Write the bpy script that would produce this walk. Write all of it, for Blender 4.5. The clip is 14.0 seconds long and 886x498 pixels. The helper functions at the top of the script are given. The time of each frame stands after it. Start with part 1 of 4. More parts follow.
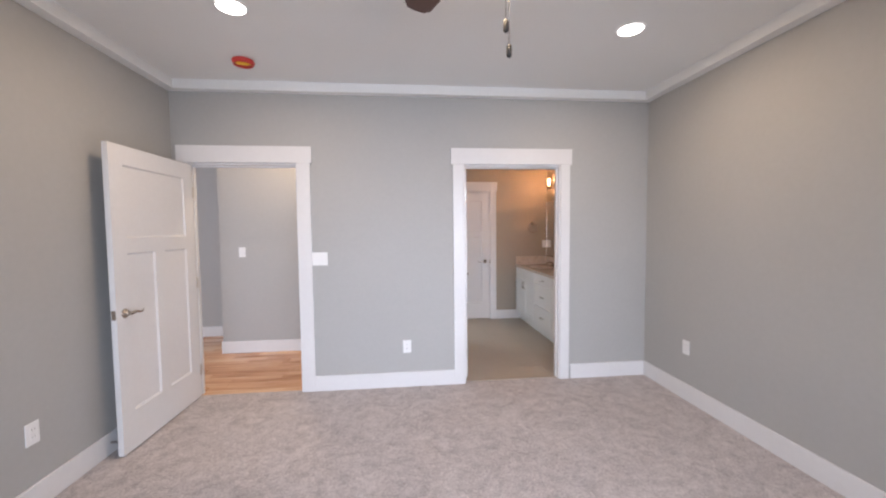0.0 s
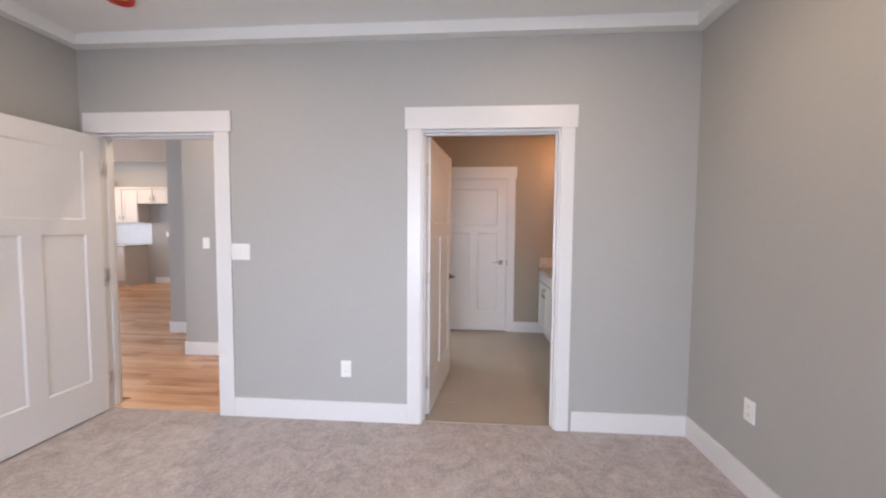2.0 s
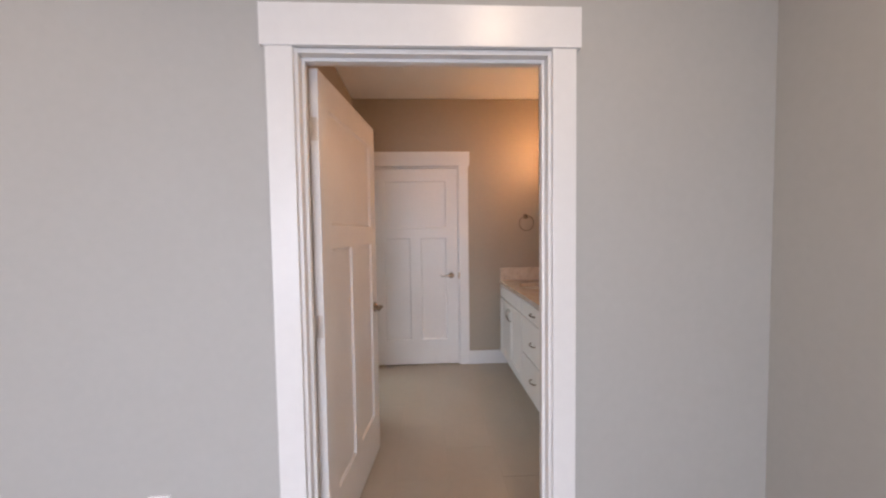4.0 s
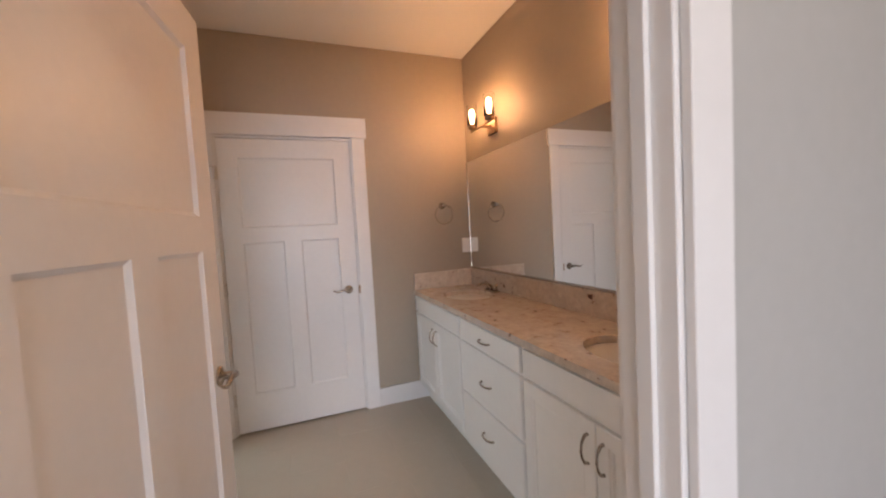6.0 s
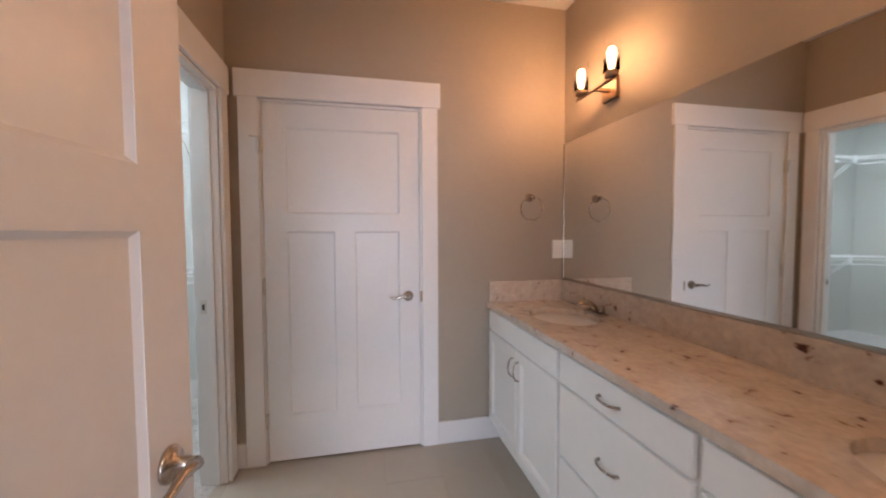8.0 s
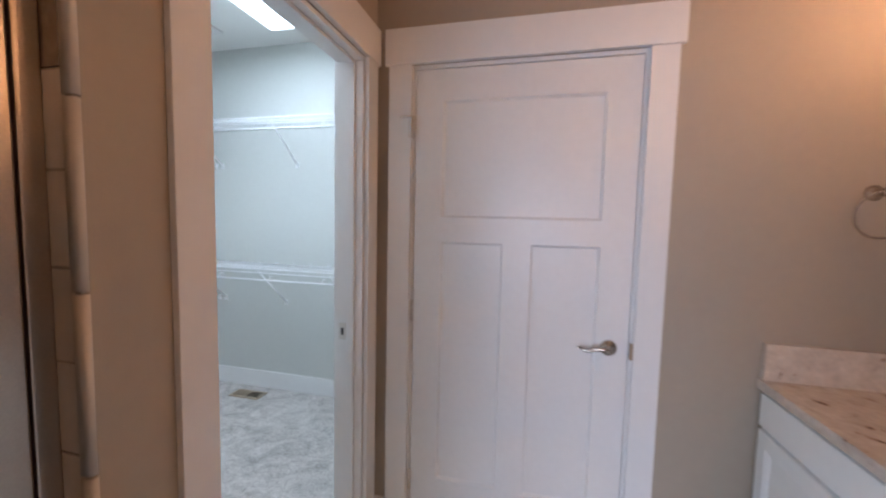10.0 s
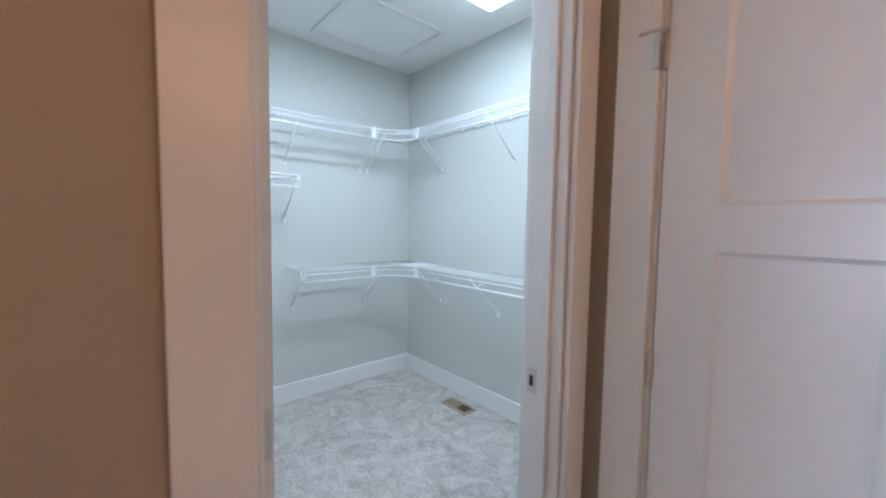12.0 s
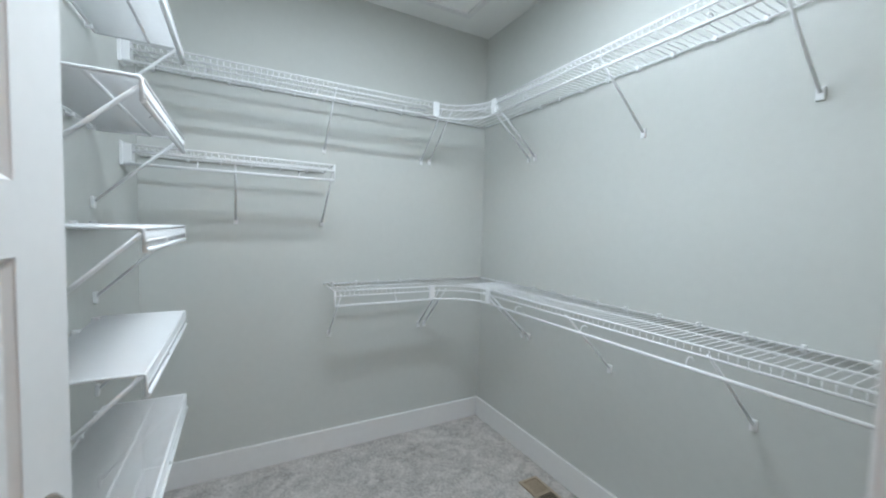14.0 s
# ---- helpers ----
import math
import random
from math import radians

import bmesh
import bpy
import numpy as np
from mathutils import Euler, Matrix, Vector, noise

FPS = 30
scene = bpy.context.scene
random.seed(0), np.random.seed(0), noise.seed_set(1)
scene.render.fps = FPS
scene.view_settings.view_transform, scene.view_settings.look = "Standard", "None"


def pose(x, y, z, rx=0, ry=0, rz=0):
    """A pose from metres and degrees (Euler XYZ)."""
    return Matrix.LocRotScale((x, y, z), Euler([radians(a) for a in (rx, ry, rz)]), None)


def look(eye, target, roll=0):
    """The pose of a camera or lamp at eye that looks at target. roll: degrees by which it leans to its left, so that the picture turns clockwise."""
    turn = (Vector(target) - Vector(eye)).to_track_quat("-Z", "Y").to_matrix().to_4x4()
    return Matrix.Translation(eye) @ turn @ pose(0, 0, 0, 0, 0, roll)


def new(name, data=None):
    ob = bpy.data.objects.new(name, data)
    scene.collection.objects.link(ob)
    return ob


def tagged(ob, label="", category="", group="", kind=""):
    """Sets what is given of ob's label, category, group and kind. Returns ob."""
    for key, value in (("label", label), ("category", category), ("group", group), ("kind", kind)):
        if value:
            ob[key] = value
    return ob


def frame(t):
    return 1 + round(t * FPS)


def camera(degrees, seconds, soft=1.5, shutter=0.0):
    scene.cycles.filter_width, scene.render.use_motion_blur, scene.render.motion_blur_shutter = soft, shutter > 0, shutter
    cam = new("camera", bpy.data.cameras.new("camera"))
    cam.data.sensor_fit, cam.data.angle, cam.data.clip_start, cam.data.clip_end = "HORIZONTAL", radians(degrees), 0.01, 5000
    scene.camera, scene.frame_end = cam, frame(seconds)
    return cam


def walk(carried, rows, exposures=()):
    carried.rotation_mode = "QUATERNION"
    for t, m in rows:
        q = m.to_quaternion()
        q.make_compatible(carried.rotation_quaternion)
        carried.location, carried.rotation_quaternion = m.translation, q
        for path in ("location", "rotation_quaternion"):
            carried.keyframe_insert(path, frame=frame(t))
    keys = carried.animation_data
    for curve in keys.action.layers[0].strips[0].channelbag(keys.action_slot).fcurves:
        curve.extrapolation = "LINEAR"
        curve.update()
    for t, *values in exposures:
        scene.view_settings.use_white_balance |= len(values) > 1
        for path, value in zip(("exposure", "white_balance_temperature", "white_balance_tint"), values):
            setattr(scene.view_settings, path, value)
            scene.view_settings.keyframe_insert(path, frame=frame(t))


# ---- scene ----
cam = camera(98.8, 14.0, soft=2.1, shutter=0.4)
PATH = [
    (0, (0.444, -0.118, 1.465), (0.644, 1.869, 1.359), -0.6),
    (0.5, (0.711, 0.032, 1.46), (0.749, 2.029, 1.359), -0.2),
    (1, (0.96, 0.25, 1.442), (0.909, 2.247, 1.336), 0.1),
    (1.5, (1.182, 0.495, 1.407), (1.081, 2.489, 1.304), 0.3),
    (2, (1.336, 0.768, 1.384), (1.186, 2.76, 1.276), 0.4),
    (2.5, (1.426, 1.076, 1.391), (1.269, 3.067, 1.273), 0.4),
    (3, (1.469, 1.376, 1.383), (1.283, 3.364, 1.272), 0.2),
    (3.5, (1.483, 1.672, 1.387), (1.372, 3.666, 1.291), -0.0),
    (4, (1.435, 1.968, 1.396), (1.541, 3.963, 1.301), -0.8),
    (6.3, (1.382, 3.077, 1.33), (2.126, 4.931, 1.237), -2.9),
    (6.5, (1.411, 3.136, 1.304), (2.147, 4.995, 1.24), -2.4),
    (7, (1.462, 3.3, 1.266), (2.134, 5.183, 1.243), -0.7),
    (7.2, (1.447, 3.352, 1.297), (2.079, 5.248, 1.251), -0.5),
    (9.3, (1.459, 4.106, 1.349), (1.386, 6.101, 1.228), 1.3),
    (9.5, (1.443, 4.176, 1.373), (1.268, 6.164, 1.236), 1.4),
    (10, (1.433, 4.321, 1.414), (0.963, 6.259, 1.264), 1.3),
    (10.5, (1.471, 4.464, 1.42), (0.648, 6.281, 1.275), 1.1),
    (11, (1.484, 4.583, 1.418), (0.364, 6.233, 1.264), 0.9),
    (11.5, (1.398, 4.725, 1.371), (0.064, 6.208, 1.229), 1.2),
    (12, (1.281, 4.865, 1.377), (-0.223, 6.176, 1.245), 0.9),
    (12.5, (1.144, 5.002, 1.379), (-0.468, 6.182, 1.273), 1.2),
    (13, (0.976, 5.145, 1.369), (-0.702, 6.231, 1.287), 1.6),
    (13.5, (0.829, 5.274, 1.374), (-0.888, 6.296, 1.287), 1.7),
    (14, (0.692, 5.396, 1.377), (-1.068, 6.341, 1.271), 1.5),
]
EXPOSURES = [
    (0.0, -0.02, 6300, 14), (2.0, -0.06, 6400, 14), (4.0, -0.1, 6600, 15), (6.5, 0.03, 6650, 14), (7.2, 0.08, 6450, 15), (9.3, 0.1, 5950, 15), (10.0, 0.08, 5700, 14),
    (11.0, 0.16, 5450, 11), (11.5, 0.16, 5300, 11), (12.0, 0.18, 5550, 12), (12.5, 0.1, 5650, 12), (13.5, -0.04, 6000, 13), (14.0, -0.08, 6150, 13),
]
walk(cam, [(t, look(eye, target, roll)) for t, eye, target, roll in PATH], EXPOSURES)

# ---- plan (metres) ----
WALL_Y = 3.375            # bedroom face of the wall with both doors
WALL_T = 0.115
BED_W, BED_E, BED_S = -1.525, 2.793, -1.25
CEIL = 2.73
BATH_W, BATH_E, BATH_N, BATH_S = 0.75, 2.75, 5.877, 3.49
CLO_W, CLO_E, CLO_N, CLO_S = -1.62, 0.63, 6.957, 4.965
GREAT_CEIL = 2.95
DOOR_H = 2.055

# ---- world and lights ----
world = bpy.data.worlds.new("sky")
scene.world = world
world.use_nodes = True
sky = world.node_tree.nodes.new("ShaderNodeTexSky")
sky.sky_type = "NISHITA"
sky.sun_disc = False
sky.sun_elevation = radians(38)
sky.sun_rotation = radians(200)
world.node_tree.links.new(sky.outputs[0], world.node_tree.nodes["Background"].inputs[0])
world.node_tree.nodes["Background"].inputs[1].default_value = 0.1


def lamp(name, kind, m, energy, colour, size=0.1, size_y=None):
    data = bpy.data.lights.new(name, kind)
    data.energy, data.color = energy, colour
    if kind == "AREA":
        data.shape = "RECTANGLE" if size_y else "DISK"
        data.size = size
        if size_y:
            data.size_y = size_y
    else:
        data.shadow_soft_size = size
    ob = new(name, data)
    ob.matrix_world = m
    return ob


WARM = (1.0, 0.74, 0.50)
AMBER = (1.0, 0.50, 0.22)
DAY = (0.75, 0.845, 1.0)
TUBE = (0.85, 0.96, 1.0)
lamp("bedroom_window_light", "AREA", pose(0.65, BED_S + 0.03, 1.25, 76, 0, 0), 52, DAY, 2.6, 1.4).data.spread = radians(95)
lamp("great_room_window_light", "AREA", pose(-9.9, 5.2, 1.4, 90, 0, -90), 150, DAY, 3.0, 1.9)
lamp("dining_window_light", "AREA", pose(-5.5, 0.15, 1.4, 90, 0, 0), 125, DAY, 3.0, 1.9)

# ---- materials ----


def mat(name, colour, rough=0.5, metal=0.0, vary=0.06, scale=3.0, grain=80.0, bump=0.0, bump_scale=200.0, spread=0.0):
    m = bpy.data.materials.new(name)
    m.use_nodes = True
    nt = m.node_tree
    n, l = nt.nodes, nt.links
    p = n["Principled BSDF"]
    p.inputs["Roughness"].default_value = rough
    p.inputs["Metallic"].default_value = metal
    tc = n.new("ShaderNodeTexCoord")
    big, fine = n.new("ShaderNodeTexNoise"), n.new("ShaderNodeTexNoise")
    big.inputs["Scale"].default_value, fine.inputs["Scale"].default_value = scale, grain
    big.inputs["Detail"].default_value, fine.inputs["Detail"].default_value = 4, 3
    for k in (big, fine):
        l.new(tc.outputs["Object"], k.inputs["Vector"])
    add = n.new("ShaderNodeMath")
    add.operation = "ADD"
    l.new(big.outputs[0], add.inputs[0])
    l.new(fine.outputs[0], add.inputs[1])
    last = add
    if spread:
        info, mul = n.new("ShaderNodeObjectInfo"), n.new("ShaderNodeMath")
        mul.operation = "MULTIPLY_ADD"
        l.new(info.outputs["Random"], mul.inputs[0])
        mul.inputs[1].default_value = spread
        l.new(add.outputs[0], mul.inputs[2])
        last = mul
    ramp = n.new("ShaderNodeMapRange")
    ramp.inputs["From Min"].default_value = 0.6
    ramp.inputs["From Max"].default_value = 1.4 + spread
    ramp.inputs["To Min"].default_value, ramp.inputs["To Max"].default_value = 1 - vary, 1 + vary
    l.new(last.outputs[0], ramp.inputs["Value"])
    mix = n.new("ShaderNodeMix")
    mix.data_type, mix.blend_type = "RGBA", "MULTIPLY"
    mix.inputs["Factor"].default_value = 1.0
    mix.inputs["A"].default_value = (*colour, 1)
    l.new(ramp.outputs[0], mix.inputs["B"])
    l.new(mix.outputs["Result"], p.inputs["Base Color"])
    if bump:
        tex, b = n.new("ShaderNodeTexNoise"), n.new("ShaderNodeBump")
        tex.inputs["Scale"].default_value, tex.inputs["Detail"].default_value = bump_scale, 4
        b.inputs["Strength"].default_value, b.inputs["Distance"].default_value = bump, 0.002
        l.new(tc.outputs["Object"], tex.inputs["Vector"])
        l.new(tex.outputs[0], b.inputs["Height"])
        l.new(b.outputs[0], p.inputs["Normal"])
    return m


PAINT = mat("greige_wall_paint", (0.424, 0.421, 0.404), 0.6, vary=0.03, scale=1.2, grain=30, bump=0.12, bump_scale=350)
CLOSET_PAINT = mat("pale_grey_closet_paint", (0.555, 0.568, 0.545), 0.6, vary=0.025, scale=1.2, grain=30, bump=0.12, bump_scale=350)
# the bedroom greige again, with amber lamp tint and dimness put into its colour
AMBER_LIT_GREIGE = mat("greige_paint_amber_lit", (0.375, 0.322, 0.258), 0.6, vary=0.03, scale=1.2, grain=30, bump=0.12, bump_scale=350)
CEILING = mat("white_ceiling_paint", (0.82, 0.82, 0.80), 0.75, vary=0.02, scale=1.0, grain=60, bump=0.2, bump_scale=250)
TRIM = mat("white_trim_paint", (0.75, 0.745, 0.74), 0.32, vary=0.025, scale=2, grain=25, bump=0.05, bump_scale=120)
DOOR = mat("white_door_paint", (0.75, 0.745, 0.74), 0.35, vary=0.025, scale=3, grain=40, bump=0.06, bump_scale=160)
CABINET = mat("white_cabinet_paint", (0.85, 0.85, 0.84), 0.35, vary=0.02, scale=3, grain=30)
NICKEL = mat("brushed_nickel", (0.47, 0.41, 0.355), 0.24, 1.0, vary=0.06, scale=20, grain=300)
SATIN = mat("satin_nickel", (0.66, 0.63, 0.59), 0.36, 1.0, vary=0.05, scale=20, grain=300)
STEEL = mat("brushed_shower_frame", (0.52, 0.44, 0.37), 0.3, 1.0, vary=0.08, scale=15, grain=200)
BRONZE = mat("oiled_bronze", (0.38, 0.27, 0.185), 0.35, 1.0, vary=0.1, scale=10, grain=120)
PLASTIC = mat("white_plastic", (0.85, 0.85, 0.84), 0.35, vary=0.01, scale=5, grain=50)
WIRE = mat("white_coated_wire", (0.80, 0.81, 0.82), 0.35, vary=0.01, scale=8, grain=60)
DARK = mat("dark_slot", (0.03, 0.028, 0.025), 0.6, vary=0.1)
PORCELAIN = mat("white_porcelain", (0.85, 0.83, 0.80), 0.12, vary=0.01)
TILE = mat("taupe_floor_tile", (0.40, 0.352, 0.29), 0.42, vary=0.04, scale=2.5, grain=18, bump=0.08, bump_scale=90, spread=0.12)
GROUT = mat("grey_grout", (0.385, 0.335, 0.275), 0.85, vary=0.05, scale=20, grain=200)
WALL_TILE = mat("cream_wall_tile", (0.62, 0.56, 0.49), 0.2, vary=0.05, scale=4, grain=20, spread=0.08)
MOSAIC = mat("brown_mosaic", (0.16, 0.11, 0.08), 0.25, vary=0.3, scale=30, grain=90, spread=0.5)
REDBOX = mat("red_plastic", (0.6, 0.045, 0.035), 0.45, vary=0.08)
YELLOW = mat("yellow_wire_jacket", (0.85, 0.5, 0.04), 0.45, vary=0.05)
BLADE = mat("dark_walnut_blade", (0.07, 0.03, 0.02), 0.4, vary=0.25, scale=5, grain=60)
VENT = mat("tan_register", (0.42, 0.34, 0.25), 0.45, 0.3, vary=0.08)
BRASS = mat("antique_metal", (0.4, 0.33, 0.25), 0.4, 0.8, vary=0.08)
KITCHEN_PAINT = mat("cream_cabinet_paint", (0.71, 0.665, 0.61), 0.4, vary=0.025, scale=3, grain=30)
ISLAND = mat("dark_grey_cabinet", (0.19, 0.185, 0.20), 0.45, vary=0.06)
SUBWAY = mat("white_backsplash_tile", (0.76, 0.76, 0.77), 0.2, vary=0.05, scale=8, grain=60)


def ramped(name, stops, scale, rough, detail=6, distort=0.0, stretch=(1, 1, 1), bump=0.0, second=None, spread=0.0):
    """A surface coloured by a stretched noise through a colour ramp, with a second finer speckle."""
    m = bpy.data.materials.new(name)
    m.use_nodes = True
    n, l = m.node_tree.nodes, m.node_tree.links
    p = n["Principled BSDF"]
    p.inputs["Roughness"].default_value = rough
    tc, mp, tex, ramp = (n.new("ShaderNodeTexCoord"), n.new("ShaderNodeMapping"), n.new("ShaderNodeTexNoise"), n.new("ShaderNodeValToRGB"))
    mp.inputs["Scale"].default_value = stretch
    tex.inputs["Scale"].default_value, tex.inputs["Detail"].default_value, tex.inputs["Distortion"].default_value = scale, detail, distort
    l.new(tc.outputs["Object"], mp.inputs["Vector"])
    value = tex.outputs[0]
    if spread:
        info, off, mul = n.new("ShaderNodeObjectInfo"), n.new("ShaderNodeVectorMath"), n.new("ShaderNodeMath")
        geo, both = n.new("ShaderNodeNewGeometry"), n.new("ShaderNodeMath")
        both.operation = "ADD"
        l.new(info.outputs["Random"], both.inputs[0])
        l.new(geo.outputs["Random Per Island"], both.inputs[1])
        off.operation = "MULTIPLY_ADD"
        l.new(both.outputs[0], off.inputs[0])
        off.inputs[1].default_value = (7.0, 13.0, 5.0)
        l.new(mp.outputs[0], off.inputs[2])
        l.new(off.outputs[0], tex.inputs["Vector"])
        frac = n.new("ShaderNodeMath")
        frac.operation = "FRACT"
        l.new(both.outputs[0], frac.inputs[0])
        mul.operation = "MULTIPLY_ADD"
        l.new(frac.outputs[0], mul.inputs[0])
        mul.inputs[1].default_value = spread
        l.new(tex.outputs[0], mul.inputs[2])
        sub = n.new("ShaderNodeMath")
        sub.operation = "SUBTRACT"
        l.new(mul.outputs[0], sub.inputs[0])
        sub.inputs[1].default_value = spread / 2
        value = sub.outputs[0]
    else:
        l.new(mp.outputs[0], tex.inputs["Vector"])
    l.new(value, ramp.inputs[0])
    e = ramp.color_ramp.elements
    while len(e) < len(stops):
        e.new(0.5)
    for k, (at, c) in zip(e, stops):
        k.position, k.color = at, (*c, 1)
    out = ramp.outputs[0]
    if second:
        sc2, lo, hi, amount = second
        t2, mr, mx = n.new("ShaderNodeTexNoise"), n.new("ShaderNodeMapRange"), n.new("ShaderNodeMix")
        t2.inputs["Scale"].default_value, t2.inputs["Detail"].default_value = sc2, 3
        l.new(tc.outputs["Object"], t2.inputs["Vector"])
        mr.inputs["From Min"].default_value, mr.inputs["From Max"].default_value = lo, hi
        mr.inputs["To Min"].default_value, mr.inputs["To Max"].default_value = 1 - amount, 1 + amount * 0.6
        l.new(t2.outputs[0], mr.inputs["Value"])
        mx.data_type, mx.blend_type = "RGBA", "MULTIPLY"
        mx.inputs["Factor"].default_value = 1
        l.new(out, mx.inputs["A"])
        l.new(mr.outputs[0], mx.inputs["B"])
        out = mx.outputs["Result"]
    l.new(out, p.inputs["Base Color"])
    if bump:
        b, t3 = n.new("ShaderNodeBump"), n.new("ShaderNodeTexNoise")
        t3.inputs["Scale"].default_value, t3.inputs["Detail"].default_value = 260 if second else 40, 5
        l.new(tc.outputs["Object"], t3.inputs["Vector"])
        b.inputs["Strength"].default_value, b.inputs["Distance"].default_value = bump, 0.006
        l.new(t3.outputs[0], b.inputs["Height"])
        l.new(b.outputs[0], p.inputs["Normal"])
    return m



def carpet(name, dark, light, brush, tuft):
    """Cut pile: brushed patches, tufts and a fine speckle, with real relief in the bump."""
    m = bpy.data.materials.new(name)
    m.use_nodes = True
    n, l = m.node_tree.nodes, m.node_tree.links
    p = n["Principled BSDF"]
    p.inputs["Roughness"].default_value = 0.95
    p.inputs["Sheen Weight"].default_value = 0.15
    tc = n.new("ShaderNodeTexCoord")
    total = None
    for scale, detail, distort, weight in ((4.0, 3, 2.2, brush), (17.0, 6, 1.4, 0.36), (75.0, 4, 0.4, tuft), (230.0, 2, 0.0, 1.26 - brush - tuft)):
        t = n.new("ShaderNodeTexNoise")
        t.inputs["Scale"].default_value, t.inputs["Detail"].default_value, t.inputs["Distortion"].default_value = scale, detail, distort
        l.new(tc.outputs["Object"], t.inputs["Vector"])
        k = n.new("ShaderNodeMath")
        k.operation = "MULTIPLY_ADD"
        l.new(t.outputs[0], k.inputs[0])
        k.inputs[1].default_value = weight
        if total:
            l.new(total, k.inputs[2])
        else:
            k.inputs[2].default_value = 0.0
        total = k.outputs[0]
    ramp = n.new("ShaderNodeValToRGB")
    e = ramp.color_ramp.elements
    e[0].position, e[0].color = 0.61, (*dark, 1)
    e[1].position, e[1].color = 1.0, (*light, 1)
    l.new(total, ramp.inputs[0])
    l.new(ramp.outputs[0], p.inputs["Base Color"])
    b = n.new("ShaderNodeBump")
    b.inputs["Strength"].default_value, b.inputs["Distance"].default_value = 0.7, 0.012
    l.new(total, b.inputs["Height"])
    l.new(b.outputs[0], p.inputs["Normal"])
    return m


CARPET = carpet("taupe_carpet", (0.27, 0.235, 0.225), (0.66, 0.60, 0.575), 0.32, 0.48)
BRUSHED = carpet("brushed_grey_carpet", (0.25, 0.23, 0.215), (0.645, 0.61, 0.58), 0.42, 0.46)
WOOD = ramped("oak_floor", [(0.2, (0.36, 0.155, 0.07)), (0.40, (0.55, 0.285, 0.14)), (0.6, (0.66, 0.385, 0.21)), (0.82, (0.76, 0.51, 0.32))], 3.0, 0.27, 5, 0.8, (0.7, 9, 1), 0.05, spread=0.36)
GRANITE = ramped("speckled_granite", [(0.285, (0.09, 0.045, 0.035)), (0.315, (0.36, 0.24, 0.17)), (0.35, (0.58, 0.49, 0.41)), (0.7, (0.70, 0.62, 0.535))], 21, 0.11, 5, 0.5, (1, 0.8, 1), second=(60, 0.3, 0.7, 0.10))
WORKTOP = ramped("grey_worktop", [(0.3, (0.34, 0.31, 0.28)), (0.7, (0.55, 0.51, 0.46))], 30, 0.2)


def glow(name, colour, strength):
    m = bpy.data.materials.new(name)
    m.use_nodes = True
    p = m.node_tree.nodes["Principled BSDF"]
    p.inputs["Base Color"].default_value = (0.9, 0.9, 0.9, 1)
    p.inputs["Emission Color"].default_value = (*colour, 1)
    p.inputs["Emission Strength"].default_value = strength
    return m


def glass(name, rough=0.0, tint=(1, 1, 1)):
    m = bpy.data.materials.new(name)
    m.use_nodes = True
    p = m.node_tree.nodes["Principled BSDF"]
    p.inputs["Base Color"].default_value = (*tint, 1)
    p.inputs["Roughness"].default_value = rough
    p.inputs["Transmission Weight"].default_value = 1
    p.inputs["IOR"].default_value = 1.45
    return m


LAMP_WHITE = glow("lit_led_disc", (1, 0.93, 0.85), 9)
LAMP_TUBE = glow("lit_tube_diffuser", (0.82, 0.97, 1.0), 4.5)
BULB = glow("lit_filament_bulb", AMBER, 158)
FANGLOW = glow("lit_fan_bowl", (1, 0.85, 0.65), 3)
GLASS = glass("clear_glass")
THIN_GLASS = glass("thin_lamp_glass")
THIN_GLASS.node_tree.nodes["Principled BSDF"].inputs["IOR"].default_value = 1.1
SHOWER_GLASS = glass("shower_glass", 0.0, (0.9, 0.93, 0.91))
MIRROR = mat("silvered_mirror", (0.86, 0.87, 0.86), 0.015, 1.0, vary=0.0)

# ---- mesh helpers ----


def box(bm, x0, x1, y0, y1, z0, z1, bevel=0.0):
    tmp = bmesh.new() if bevel else bm
    x0, x1 = min(x0, x1), max(x0, x1)
    y0, y1 = min(y0, y1), max(y0, y1)
    z0, z1 = min(z0, z1), max(z0, z1)
    v = [tmp.verts.new((x, y, z)) for x in (x0, x1) for y in (y0, y1) for z in (z0, z1)]
    for f in ((0, 1, 3, 2), (4, 6, 7, 5), (0, 4, 5, 1), (2, 3, 7, 6), (0, 2, 6, 4), (1, 5, 7, 3)):
        tmp.faces.new([v[i] for i in f])
    if bevel:
        bmesh.ops.bevel(tmp, geom=tmp.edges[:], offset=bevel, segments=2, affect="EDGES", profile=0.6)
        merge(bm, tmp)
    return bm


def merge(bm, other):
    index = {v: bm.verts.new(v.co) for v in other.verts}
    for f in other.faces:
        made = bm.faces.new([index[v] for v in f.verts])
        made.smooth = f.smooth
    other.free()


def tube(bm, a, b, r, n=6, r2=None):
    a, b = Vector(a), Vector(b)
    r2 = r if r2 is None else r2
    q = (b - a).to_track_quat("Z", "Y")
    rings = []
    for c, rr in ((a, r), (b, r2)):
        rings.append([bm.verts.new(c + q @ Vector((rr * math.cos(2 * math.pi * i / n), rr * math.sin(2 * math.pi * i / n), 0))) for i in range(n)])
    for i in range(n):
        f = bm.faces.new((rings[0][i], rings[0][(i + 1) % n], rings[1][(i + 1) % n], rings[1][i]))
        f.smooth = True
    bm.faces.new(rings[0][::-1])
    bm.faces.new(rings[1])
    return bm


